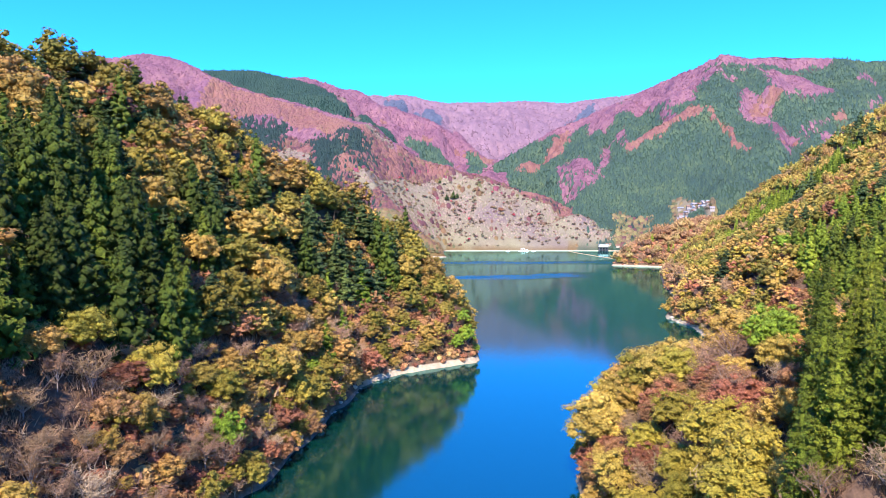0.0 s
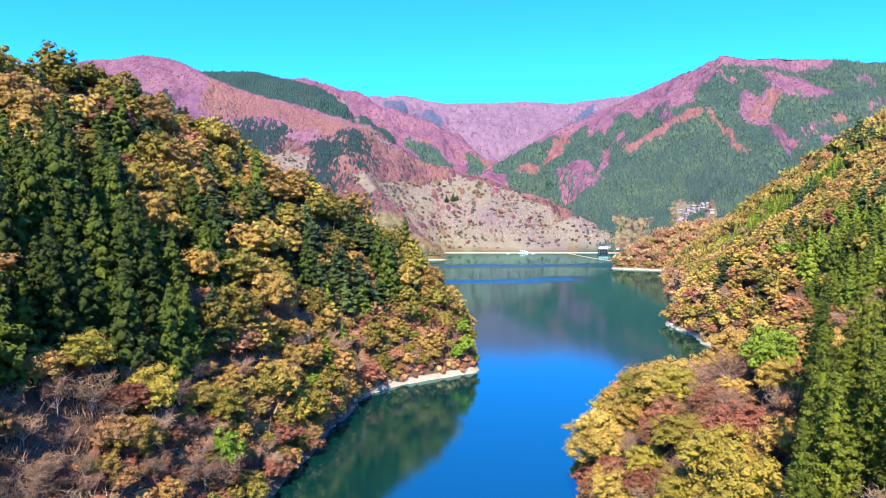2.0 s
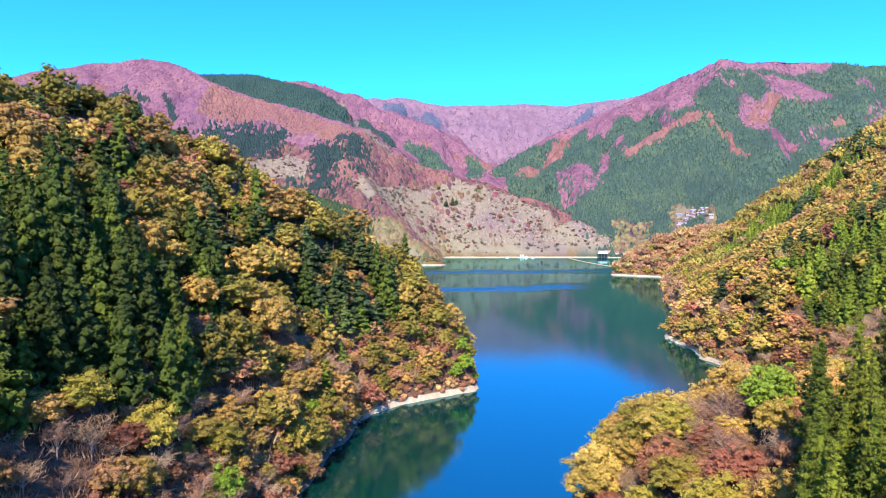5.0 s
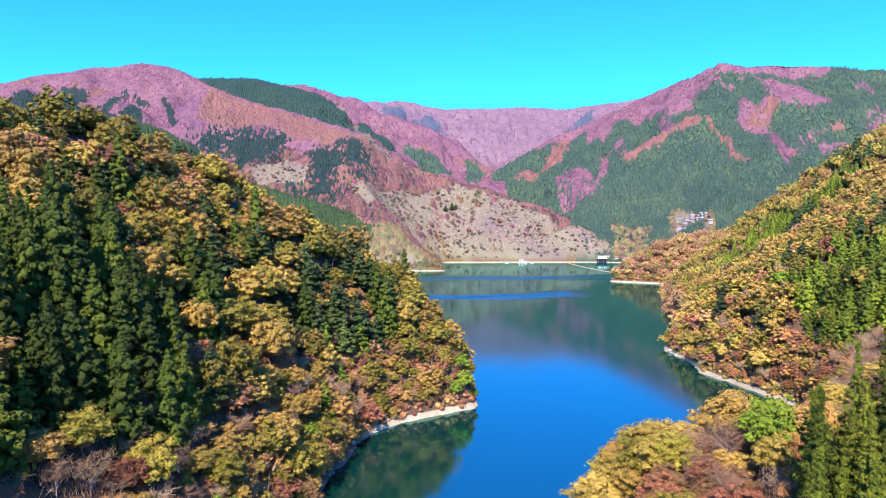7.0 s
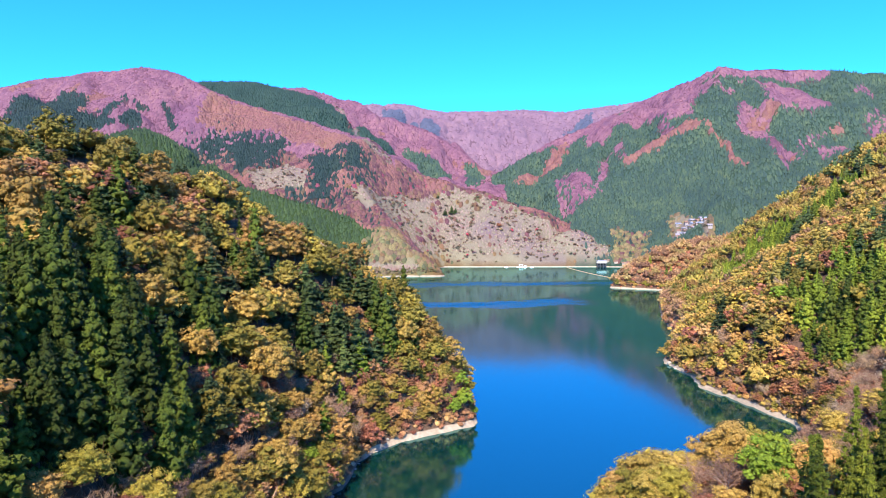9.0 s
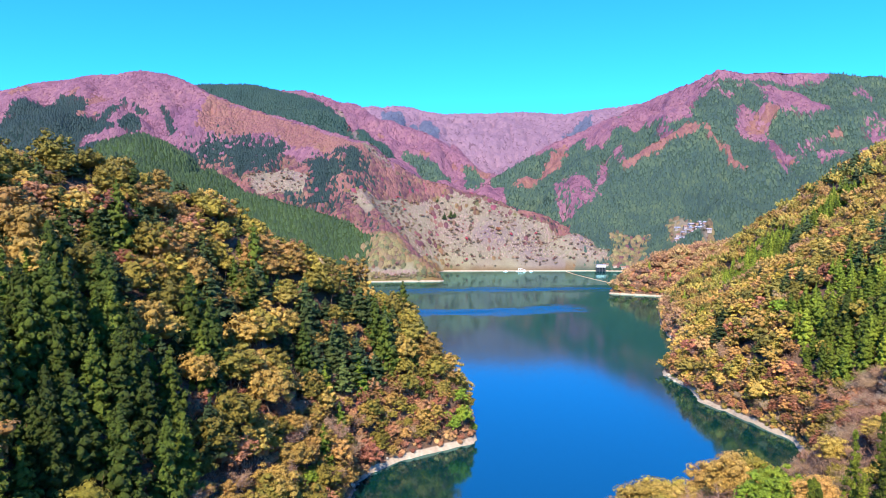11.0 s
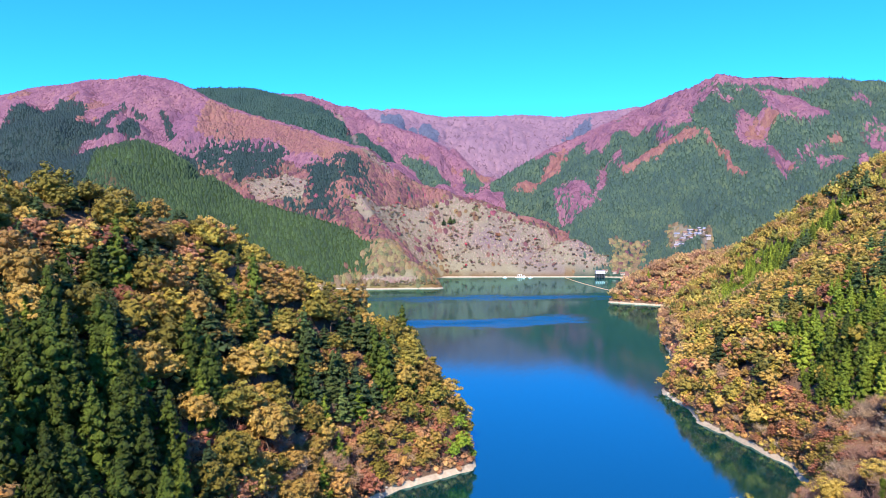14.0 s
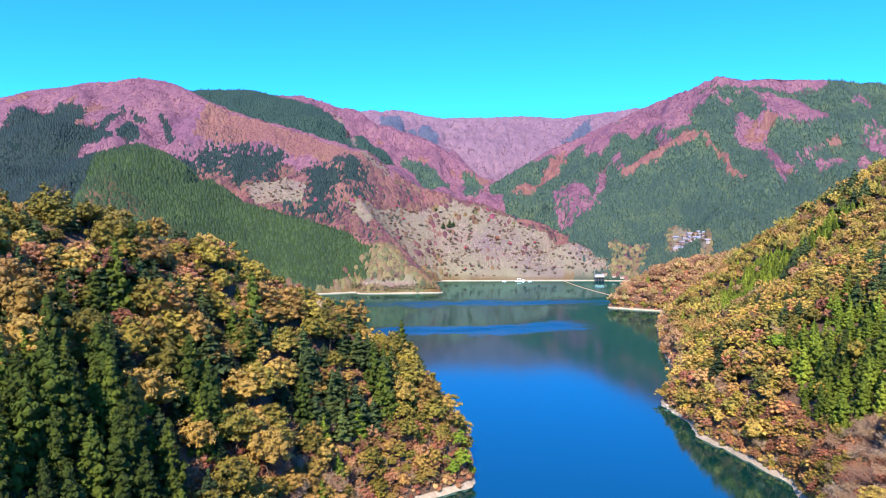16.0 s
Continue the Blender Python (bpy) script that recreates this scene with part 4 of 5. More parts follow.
# -- west hill
x, y = sites(-240, 30, 88, 440, 5.6, rng)
ds, z = shore_distance(x, y), ground_at(x, y)
sand = beach_at(x, y)
stand = rough(x, y, 45, 401, 2)
dr_west, _ = line_distance(x, y, NEAR_HILLS[0][0])
jag = 4 * rough(x, y, 14, 407, 2)
in_cedars, in_russet = inside(x + jag, y - jag, CEDARS), inside(x + jag, y - jag, RUSSET_TOP)
behind = ground_at(x - 9, y + 9) < z - 5       # the hidden side of the ridge is planted thinly
for a, b, d, h, n, dr, q, cedar_stand, red, away in zip(x, y, ds, z, stand, dr_west, sand, in_cedars, in_russet, behind):
    if (d < 0.4 + 2.2 * q and h < 2.2) or d < 0.4 or a < -0.76 * b - 16 or (b > 345 and dr > 22) or (away and dr > 14 and rng.uniform() < 0.6):
        continue
    size = rng.choice((0.55, 0.7, 0.85, 1.0, 1.2)) * rng.uniform(0.88, 1.12)
    if cedar_stand:
        if rng.uniform() < 0.46:
            continue
        kind = choose(rng, {"cedar": 12, "bare_tree": 0.5, "golden_oak": 0.4, "fir": 0.8, "young_cedar": 0.8} if b < 225 else {"fir": 8, "cedar": 5, "golden_oak": 1.2, "yellow_green_tree": 1, "young_cedar": 0.4})
        size = rng.uniform(1.0, 1.5) if kind in ("cedar", "fir") else size
    elif red:
        kind = choose(rng, {"bare_tree": 4, "russet_maple": 4, "golden_oak": 0.5})
    elif b < 168 and h < 42:
        kind = choose(rng, {"bare_tree": 8.5, "lakeside_maple": 1.8, "lakeside_oak": 1.3, "lakeside_chestnut": 0.6})
        size *= 0.85
    elif h < 34:
        kind = choose(rng, {"golden_oak": 6.5, "russet_maple": 2.4, "yellow_green_tree": 2.4, "green_tree": 0.25, "bare_tree": 2.0, "young_cedar": 0.25})
    else:
        upper = 1.0 if a < -80 and h > 55 else 0.0      # more dark firs towards the summit
        kind = choose(rng, {"golden_oak": 4.0 - 1.2 * upper, "russet_maple": 1.0 + 0.5 * upper, "yellow_green_tree": 5.2, "green_tree": 0.15, "fir": 4.2 + 2.2 * upper + 0.8 * (dr < 12) + 2.0 * (n > 0.3), "cedar": 0.5 + 1.5 * (n > 0.3), "bare_tree": 0.6})
        if rng.uniform() < 0.36:
            continue
        size *= 0.8 if kind in ("fir", "cedar") and dr < 14 else 1.0 if kind == "fir" else 1.32
    wanted.append((kind, a, b, h - 0.8, size * (0.88 if dr < 12 else 1.0)))

# small trees filling the steep nose
x, y = sites(-52, 6, 284, 340, 5.2, rng)
ds, z = shore_distance(x, y), ground_at(x, y)
for a, b, d, h in zip(x, y, ds, z):
    if d > 3.5 and h < 62:
        wanted.append((choose(rng, {"golden_oak": 4, "russet_maple": 3, "yellow_green_tree": 2, "bare_tree": 1}), a, b, h - 0.8, rng.uniform(0.45, 0.75)))
for kind, a, b, size in (("green_tree", -54, 157, 1.05), ("lakeside_chestnut", -59, 165, 0.9), ("green_tree", 11, 303, 1.05), ("green_tree", 6, 299, 0.85), ("young_cedar", -36, 280, 1.35), ("young_cedar", -48, 263, 1.2), ("young_cedar", -27, 309, 1.4), ("yellow_green_tree", -66, 190, 0.9)):
    wanted.append((kind, a, b, float(ground_at(np.array([a]), np.array([b]))[0]) - 0.8, size))

# -- point and cedar stand on the east bank
point_rng = np.random.default_rng(43)
x, y = sites(24, 175, 56, 235, 6.1, point_rng)
ds, z = shore_distance(x, y), ground_at(x, y)
stand_near, _ = line_distance(x, y, [(58, 92), (72, 106), (100, 110)])
tuft = rough(x, y, 16, 431, 2)
for a, b, d, h, g, n in zip(x, y, ds, z, stand_near, tuft):
    if d < 1.5 or a > 0.74 * b + (9 if b < 128 else 22):
        continue
    size = point_rng.choice((0.55, 0.75, 0.9, 1.0)) * point_rng.uniform(0.9, 1.1)
    if g < 17 and a > 0.62 * b - 4:
        if point_rng.uniform() < 0.2:
            continue
        odds, size = {"great_cedar": 1}, point_rng.uniform(0.82, 1.08)
    elif b < 92:
        odds, size = {"bare_tree": 8, "lakeside_maple": 1.0, "lakeside_oak": 0.6}, size * 0.75
    elif a > 0.5 * b and b < 132:
        odds, size = {"bare_tree": 5, "lakeside_maple": 1.6, "lakeside_oak": 1.2, "lakeside_chestnut": 0.6}, size * 0.8
    elif a > 0.5 * b and b > 180:
        odds, size = {"bare_tree": 6, "lakeside_maple": 0.7, "lakeside_oak": 0.7}, size * 0.8
    elif a > 0.39 * b and 146 < b <= 180:      # low growth behind the leading trees
        odds, size = {"bare_tree": 6, "lakeside_oak": 1.2, "lakeside_maple": 0.8, "lakeside_chestnut": 0.6}, size * (0.75 if a < 0.5 * b else 0.62)
    elif a > 0.5 * b:
        odds = {"bare_tree": 3, "lakeside_oak": 1.6, "lakeside_chestnut": 1.6, "lakeside_maple": 1.2, "green_tree": 1.5 * (n > 0.1)}
        size *= 0.8
    elif math.hypot(a - 52, (b - 140) * 0.8) < 15:
        odds = {"lakeside_maple": 9, "lakeside_oak": 0.8, "lakeside_chestnut": 0.8, "bare_tree": 1.5}
    else:
        odds = {"lakeside_oak": 3, "lakeside_chestnut": 5.5, "lakeside_maple": 0.7, "bare_tree": 1.4}
        size *= 1.25 if b > 155 else 1.0
    wanted.append((choose(point_rng, odds), a, b, h - 0.8, size))

# -- east hill, its nearer half
x, y = sites(130, 420, 225, 520, 6.8, rng)
ds, z = shore_distance(x, y), ground_at(x, y)
sand = beach_at(x, y)
jag = 7 * rough(x, y, 26, 408, 2)
in_grove, in_red = inside(x + jag, y - jag, YOUNG_GROVES), inside(x + jag, y - jag, RED_LOW)
dark_trees = rough(x, y, 40, 403, 2)
BARE_LINE = [(118, 196), (150, 230), (176, 268), (184, 300)]
for a, b, d, h, q, grove, red, n, bare_patch in zip(x, y, ds, z, sand, in_grove, in_red, dark_trees, line_distance(x, y, BARE_LINE)[0]):
    if d < 0.8 + 2.4 * q or a > 0.74 * b + 14:
        continue
    size = rng.choice((0.6, 0.75, 0.9, 1.05, 1.25)) * rng.uniform(0.88, 1.12)
    if grove:
        if rng.uniform() < 0.12:
            continue
        odds = {"young_cedar": 9, "cedar": 0.5 + 3 * (n > 0.25), "yellow_green_tree": 0.6, "russet_maple": 0.4}
    elif bare_patch < 15:      # bare brush round the head of the bay
        odds, size = {"bare_tree": 6, "russet_maple": 0.8}, size * 0.75
    elif red or h < 16:
        odds = {"russet_maple": 2.6, "golden_oak": 5, "yellow_green_tree": 1.6, "bare_tree": 1.6}
    else:
        odds = {"golden_oak": 5, "yellow_green_tree": 3.4, "green_tree": 0.12, "russet_maple": 1.2, "young_cedar": 0.3, "fir": 0.35 + 1.2 * (n > 0.4), "bare_tree": 0.4}
    wanted.append((choose(rng, odds), a, b, h - 0.8, size))

# trees leaning out along the banks
for line, step in (([(-62, 112), (-58, 120), (-47, 166), (-41, 215), (-34, 258)], 3.6), ([(33, 100), (36, 140), (37, 165), (44, 182), (62, 192)], 4.5), ([(152, 436), (190, 485), (198, 500)], 5), ([(155, 402), (160, 368), (172, 340), (176, 305), (168, 274), (140, 238)], 4.5), ([(-24, 285), (-4, 297), (9, 305)], 2.4), ([(-28, 290), (-6, 303), (5, 309)], 3), ([(158, 400), (160, 368), (170, 340), (178, 305), (171, 274), (144, 238)], 2.6), ([(164, 395), (166, 366), (177, 338), (185, 303), (177, 270), (150, 236)], 3.2), ([(318, 849), (281, 869), (244, 889)], 2.6), ([(202, 560), (226, 638), (260, 740), (314, 838)], 6)):
    for p, q in zip(line, line[1:]):
        n = int(math.hypot(q[0] - p[0], q[1] - p[1]) / step)
        for i in range(n):
            a, b = (p[k] + (q[k] - p[k]) * (i + rng.uniform(0.1, 0.9)) / n + rng.normal() * 1.2 for k in (0, 1))
            h = float(ground_at(np.array([a]), np.array([b]))[0])
            if h < -1.2:
                continue
            wanted.append((choose(rng, {"golden_oak": 2, "yellow_green_tree": 2, "russet_maple": 3, "bare_tree": 1}), a, b, max(h, 0.2) - 1.0, rng.uniform(0.5, 0.85)))
for x0, x1, y0, y1 in ((-75, 20, 110, 325), (130, 200, 230, 450)):
    x, y = sites(x0, x1, y0, y1, 4.2, rng)
    ds, z, sand = shore_distance(x, y), ground_at(x, y), beach_at(x, y)
    for a, b, d, h, q in zip(x, y, ds, z, sand):
        if (1.2 + 1.8 * q < d or (h > 2 and d > 0.8)) and d < 13 and rng.uniform() < 0.75:
            wanted.append((choose(rng, {"golden_oak": 3, "yellow_green_tree": 2, "russet_maple": 3, "bare_tree": 2}), a, b, h - 0.6, rng.uniform(0.35, 0.68)))
for a, b, size in ((13, 316, 0.7), (-4, 296, 0.55)):
    wanted.append(("yellow_green_tree", a, b, float(ground_at(np.array([a]), np.array([b]))[0]) - 0.8, size))

# dark firs near the east hill's crest, green trees by the water
for kind, a, b, size in (("fir", 321, 569, 1.6), ("fir", 307, 558, 1.3), ("fir", 335, 581, 1.5), ("fir", 409, 628, 1.5), ("fir", 418, 625, 1.7), ("fir", 254, 369, 1.3), ("fir", 266, 380, 1.6), ("fir", 260, 372, 1.2), ("fir", 216, 398, 1.2), ("fir", 374, 636, 1.2),
                         ("fir", 411, 668, 1.5), ("fir", 424, 672, 1.3), ("fir", 314, 615, 1.2), ("fir", 436, 670, 1.5), ("fir", 398, 675, 1.2), ("fir", 328, 575, 1.3), ("fir", 315, 563, 1.5), ("fir", 413, 622, 1.4), ("fir", 402, 634, 1.2), ("fir", 248, 376, 1.3), ("fir", 262, 365, 1.4), ("fir", 221, 404, 1.3), ("fir", 212, 405, 1.1), ("fir", 368, 628, 1.3), ("fir", 300, 552, 1.2), ("fir", 430, 664, 1.5), ("green_tree", 80, 150, 1.35), ("green_tree", 75, 143, 1.3),
                         ("lakeside_oak", 58, 178, 1.35), ("lakeside_oak", 51, 175, 1.3), ("lakeside_chestnut", 46, 170, 1.2), ("lakeside_oak", 77, 166, 1.2), ("bare_tree", 65, 160, 1.1), ("bare_tree", 68, 168, 0.9), ("bare_tree", 69, 150, 1.3), ("green_tree", 9, 309, 0.85), ("green_tree", 3, 300, 0.6)):
    wanted.append((kind, a, b, float(ground_at(np.array([a]), np.array([b]))[0]) - 0.8, size))

# the green tree leaning over the western tip stands clear
wanted = [w for w in wanted if w[0] == "green_tree" or math.hypot(w[1] - 8, w[2] - 300) > 6]
plant_all(wanted, rng)
for kind, a, b, size in (("fir", 8, 1344, 1.15), ("fir", 22, 1347, 1.3), ("fir", 30, 1349, 0.9), ("fir", -7, 1376, 0.7), ("russet_maple", 121, 1326, 1.1)):
    plant(kind, a, b, float(ground_at(np.array([a]), np.array([b]))[0]) - 0.5, size, a, rng)


# ---------------------------------------------------------------- far woods, one object for each kind
def woods(name, label, template, mat, x, y, size, r, sink=0.0, least=0.7, most=1.25, lie=0.0):
    v0, f0 = template
    n = len(x)
    s = size * r.uniform(least, most, n)
    v = v0[None] * r.uniform(0.84, 1.14, (n, len(v0), 1))
    z = ground_at(x, y)
    vs, fs = spread_copies(v, f0, x, y, z - sink, s, r.uniform(0, 6.28, n), r.uniform(0.85, 1.2, n))
    if lie:      # low crowns follow the lie of the slope
        gx, gy = (ground_at(x + 5, y) - ground_at(x - 5, y)) / 10, (ground_at(x, y + 5) - ground_at(x, y - 5)) / 10
        k = len(v0)
        vs[:, 2] += lie * (np.repeat(gx, k) * (vs[:, 0] - np.repeat(x, k)) + np.repeat(gy, k) * (vs[:, 1] - np.repeat(y, k)))
    me = with_own(mesh_from(name, vs, fs, mat, True), np.repeat(r.uniform(size=n), len(v0)))
    return tagged(new(name, me), label, "woods", kind="stuff")


ring6 = [(math.cos(w), math.sin(w)) for w in np.linspace(0, 2 * math.pi, 6, endpoint=False)]
CONE = (np.array([(0.53 * c, 0.53 * s, -0.15) for c, s in ring6] + [(0, 0, 0.92)]), np.array([(i, (i + 1) % 6, 6) for i in range(6)]))
DOME = (np.array([(0.9 * c, 0.9 * s, -0.2) for c, s in ring6] + [(0.08, 0.04, 0.44)]), np.array([(i, (i + 1) % 6, 6) for i in range(6)]))
MOUND = (np.array([(0.9 * c, 0.9 * s, -0.2) for c, s in ring6] + [(0.62 * c, 0.62 * s, 0.26) for c, s in ring6] + [(0.05, 0.03, 0.46)]),
         np.array([t for i in range(6) for t in ((i, (i + 1) % 6, 6 + (i + 1) % 6), (i, 6 + (i + 1) % 6, 6 + i), (6 + i, 6 + (i + 1) % 6, 12))]))
PUFFS = ((1.2, (0, 0, 0.72)), (1.0, (0.34, 0.1, 0.48)), (1.0, (-0.24, 0.3, 0.5)), (0.95, (-0.1, -0.34, 0.46)), (0.8, (0.22, -0.25, 0.62)), (0.8, (0.1, 0.36, 0.6)))
LUMP2 = joined([q for k, p in PUFFS for q in clump(np.array(p), np.array([0.25 * k] * 3), 7, 0.11, np.random.default_rng(int(9 * k + 20 * p[0] + 40)), OCTA, 0.9)])
TUFT = joined(clump(np.array([0, 0, 0.1]), np.array([0.62, 0.62, 0.5]), 36, 0.11, np.random.default_rng(9)))
def twig_bush(count, r):
    """Thin upright shoots fanning out of one root, with no leaves."""
    root = r.normal(size=(count, 3)) * (0.32, 0.32, 0.03)
    tip = root + r.normal(size=(count, 3)) * (0.3, 0.3, 0.14) + (0, 0, 0.5)
    side = np.cross(tip - root, r.normal(size=(count, 3)))
    side *= 0.03 / (np.linalg.norm(side, axis=1, keepdims=True) + 1e-9)
    return np.stack([root + side, root - side, tip], 1).reshape(-1, 3), np.arange(count * 3).reshape(-1, 3)


SHOOTS = twig_bush(34, np.random.default_rng(19))
BUSH = joined([leaves_on(np.array([0, 0, 0.3]), np.array([0.55, 0.55, 0.5]), 24, 0.27, np.random.default_rng(10))])

# low growth under the trees of the near banks
x, y = sites(-130, 20, 84, 320, 3.0, rng)
ds, z = shore_distance(x, y), ground_at(x, y)
keep = (ds > 0.6 + 1.8 * beach_at(x, y)) & (z < 52) & (x > -0.74 * y - 8)
brown = keep & (rough(x, y, 20, 601, 2) > 0.05)
keep &= ~brown
woods("russet_undergrowth", "low russet bushes on the steep bank", TUFT, RUST[1], x[brown], y[brown], 3.9, rng)
woods("brown_undergrowth", "pale brown leafless brush under the lakeside trees", SHOOTS, BRUSH[1], x[keep], y[keep], 4.0, rng)
x, y = sites(24, 330, 66, 440, 6.0, rng)
ds, z = shore_distance(x, y), ground_at(x, y)
keep = (ds > 0.6 + 1.8 * beach_at(x, y)) & (z < 50) & (x < 0.74 * y + 20)
woods("pale_undergrowth", "pale leafless brush and low bushes on the bank", SHOOTS, BRUSH[1], x[keep], y[keep], 4.3, rng)

for name, label, mat, x0, x1, y0, y1 in (("russet_bank_shrubs", "dense russet shrubs along the western waterside", RUST[1], -80, 22, 100, 330), ("golden_bank_shrubs", "dense golden shrubs along the eastern beach", GOLD[1], 128, 205, 225, 450)):
    x, y = sites(x0, x1, y0, y1, 2.3, rng)
    ds = shore_distance(x, y)
    keep = ((ds > 1.0 + 1.9 * beach_at(x, y)) | (ground_at(x, y) > 1.7)) & (ds > 0.5) & (ds < 15) & (rng.uniform(size=len(x)) < 0.85)
    woods(name, label, TUFT, mat, x[keep], y[keep], 3.1, rng, 0, 0.6, 1.3)

x, y = sites(150, 470, 440, 960, 4.6, rng)
ds, z = shore_distance(x, y), ground_at(x, y)
keep = (ds > 0.5 + 1.6 * beach_at(x, y)) & (z < np.where(y > 820, 60, 22)) & (x < 0.74 * y)
woods("russet_brush", "low russet and brown brush along the eastern shore", TUFT, RUST[1], x[keep], y[keep], 4.2, rng)

# east hill's farther half
x, y = sites(130, 800, 500, 1010, 9.2, rng)
ds, z = shore_distance(x, y), ground_at(x, y)
keep = (ds > 1.2 + 1.6 * beach_at(x, y)) & (x < 0.76 * y + 20)
keep &= (ground_at(x + 14, y + 4) > z - 3) | (rng.uniform(size=len(x)) < 0.3)      # few on the hidden side
x, y, z = x[keep], y[keep], z[keep]
n = rough(x, y, 90, 402, 3)
jag = 8 * rough(x, y, 30, 409, 2)
cone = (inside(x + jag, y - jag, YOUNG_GROVES) & (rng.uniform(size=len(x)) < 0.9)) | (rng.uniform(size=len(x)) < 0.04)
red = ~cone & ((z < 14) | (rough(x, y, 34, 410, 2) > 0.45) | (y > 850))
gold = ~cone & ~red
SPUR = leaf_material("distant_russet_leaves", [(0.0, (0.213, 0.106, 0.0739)), (0.35, (0.291, 0.168, 0.0918)), (0.7, (0.336, 0.218, 0.0986)), (1.0, (0.269, 0.224, 0.0784))], True, 0.12, 0.4, 0.5)
SMALL = [broadleaf(k, 12, 10.5, 12, 84, 0.85, 0.95)[1] for k in (81, 82)]
for name, label, keep, mat, size in (("golden_woods", "golden and yellow-green woods along the lake", gold, GOLD_FAR, 0.8), ("russet_woods", "russet and brown woods along the eastern shore", red, SPUR, 0.82)):
    for k, (cv, cf) in enumerate(SMALL):
        m = np.flatnonzero(keep)[k::2]
        woods(name, label, (cv, cf), mat, x[m], y[m], size, rng, 0.5, 0.6, 1.45)
cv, cf = conifer(71, 15, 8.0, 5, 5)[1]
woods("green_woods", "green conifers among golden woods", (cv, cf), YOUNG[1], x[cone], y[cone], 0.75, rng, 0, 0.75, 1.2)
x, y = sites(250, 430, 540, 660, 5.6, rng)
jag = 6 * rough(x, y, 30, 409, 2)
cone = inside(x + jag, y - jag, YOUNG_GROVES)
woods("planted_cedars", "close rows of young bright green cedars on the hillside", (cv, cf), YOUNG[1], x[cone], y[cone], 0.62, rng, 0, 0.8, 1.2)

# mountains
blocks = [(sites(-1300, 1300, 950, 1500, 5.2, rng), 5.2), (sites(-1560, 1560, 1500, 2060, 5.8, rng), 5.8), (sites(-900, 1000, 2060, 2560, 9, rng), 9.0)]
gap = np.concatenate([np.full(len(b[0]), g) for b, g in blocks])
x, y = np.concatenate([b[0] for b, _ in blocks]), np.concatenate([b[1] for b, _ in blocks])
ds, z = shore_distance(x, y), ground_at(x, y)
away = ground_at(x, y + 12) < z - 5          # slopes that face up the valley are thinned
keep = (ds > 6) & (np.abs(x) < 0.74 * y + 30) & ((y > 1010) | (x < 0)) & (z > 2) & (~away | (rng.uniform(size=len(x)) < 0.3))
x, y, z, gap = x[keep], y[keep], z[keep], gap[keep]
cover = cover_at(x, y, rng.normal(size=len(x)))
stray = (rng.uniform(size=len(x)) < 0.0015) & (rough(x, y, 120, 505, 3) > 0.0) & (z < 400)
cover[stray & ((cover == COVERS.index("pink")) | (cover == COVERS.index("lilac")))] = COVERS.index("dark")
pick = rng.uniform(size=len(x))
open_ = open_slope(x, y) > pick * 0.9
LABELS = {
    "amber": ("amber_mountain_woods", "amber and brown woods at the mountain's foot", MOUND, 1.1),
    "golden": ("golden_foothill_woods", "golden-brown woods at the foot of the mountains", MOUND, 1.1),
    "green": ("green_mountain_conifers", "planted green conifers on the mountainside", CONE, 1.15),
    "deep": ("deep_green_conifers", "deep green planted conifers on a lakeside spur", CONE, 1.15),
    "dark": ("dark_mountain_conifers", "dark conifers on a mountain ridge, blued for haze", CONE, 1.2),
    "pink": ("pink_mountain_woods", "leafless pinkish-brown woods on the mountain", DOME, 1.05),
    "lilac": ("lilac_mountain_woods", "leafless woods on the farthest ridge, coloured lilac with haze", DOME, 1.05),
    "spruce": ("spruce_green_conifers", "planted conifers along a high ridge, blued for haze", CONE, 1.15),
    "haze_blue": ("blue_grey_mountain_woods", "thin conifers on the farthest ridge, coloured blue-grey for haze", DOME, 1.05),
    "crimson": ("crimson_mountain_woods", "crimson maples on the slope above the shore", MOUND, 1.1),
    "mauve": ("mauve_mountain_woods", "leafless mauve woods in a mountain hollow", DOME, 1.05),
    "rust": ("russet_mountain_woods", "russet and brown woods on the lower mountain slope", MOUND, 1.05),
    "orange": ("orange_mountain_woods", "orange-brown woods on the mountain's shoulder", MOUND, 1.05),
}
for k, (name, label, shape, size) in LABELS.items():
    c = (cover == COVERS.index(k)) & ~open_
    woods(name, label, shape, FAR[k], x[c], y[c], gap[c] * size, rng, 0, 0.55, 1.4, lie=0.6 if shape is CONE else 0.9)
few = open_ & (rng.uniform(size=len(x)) < 0.10 + 0.24 * (rough(x, y, 35, 515, 2) > 0.12))
woods("hillside_shrubs", "scattered red and brown shrubs on open grass", BUSH, FAR["shrub"], x[few], y[few], 4.4, rng, 0, 0.4, 1.5).data.shade_smooth()

# low heath and scrub over the open grass
x, y = sites(-430, 360, 1225, 1420, 3.0, rng)
lawn_ = open_slope(x, y)
low = (lawn_ > 0.3) & (shore_distance(x, y) > 20) & (rng.uniform(size=len(x)) < 0.55 + 0.35 * (rough(x, y, 22, 521, 3) > 0.0))
woods("heath", "low tan, olive and mauve heath over dry grass", DOME, FAR["heath"], x[low], y[low], 2.7, rng, 0.25, 0.5, 1.5, lie=0.9)
low &= rng.uniform(size=len(x)) < 0.16
woods("mauve_scrub", "low mauve and tan scrub over dry grass", BUSH, FAR["shrub"], x[low], y[low], 2.2, rng, 0.2, 0.5, 1.4)

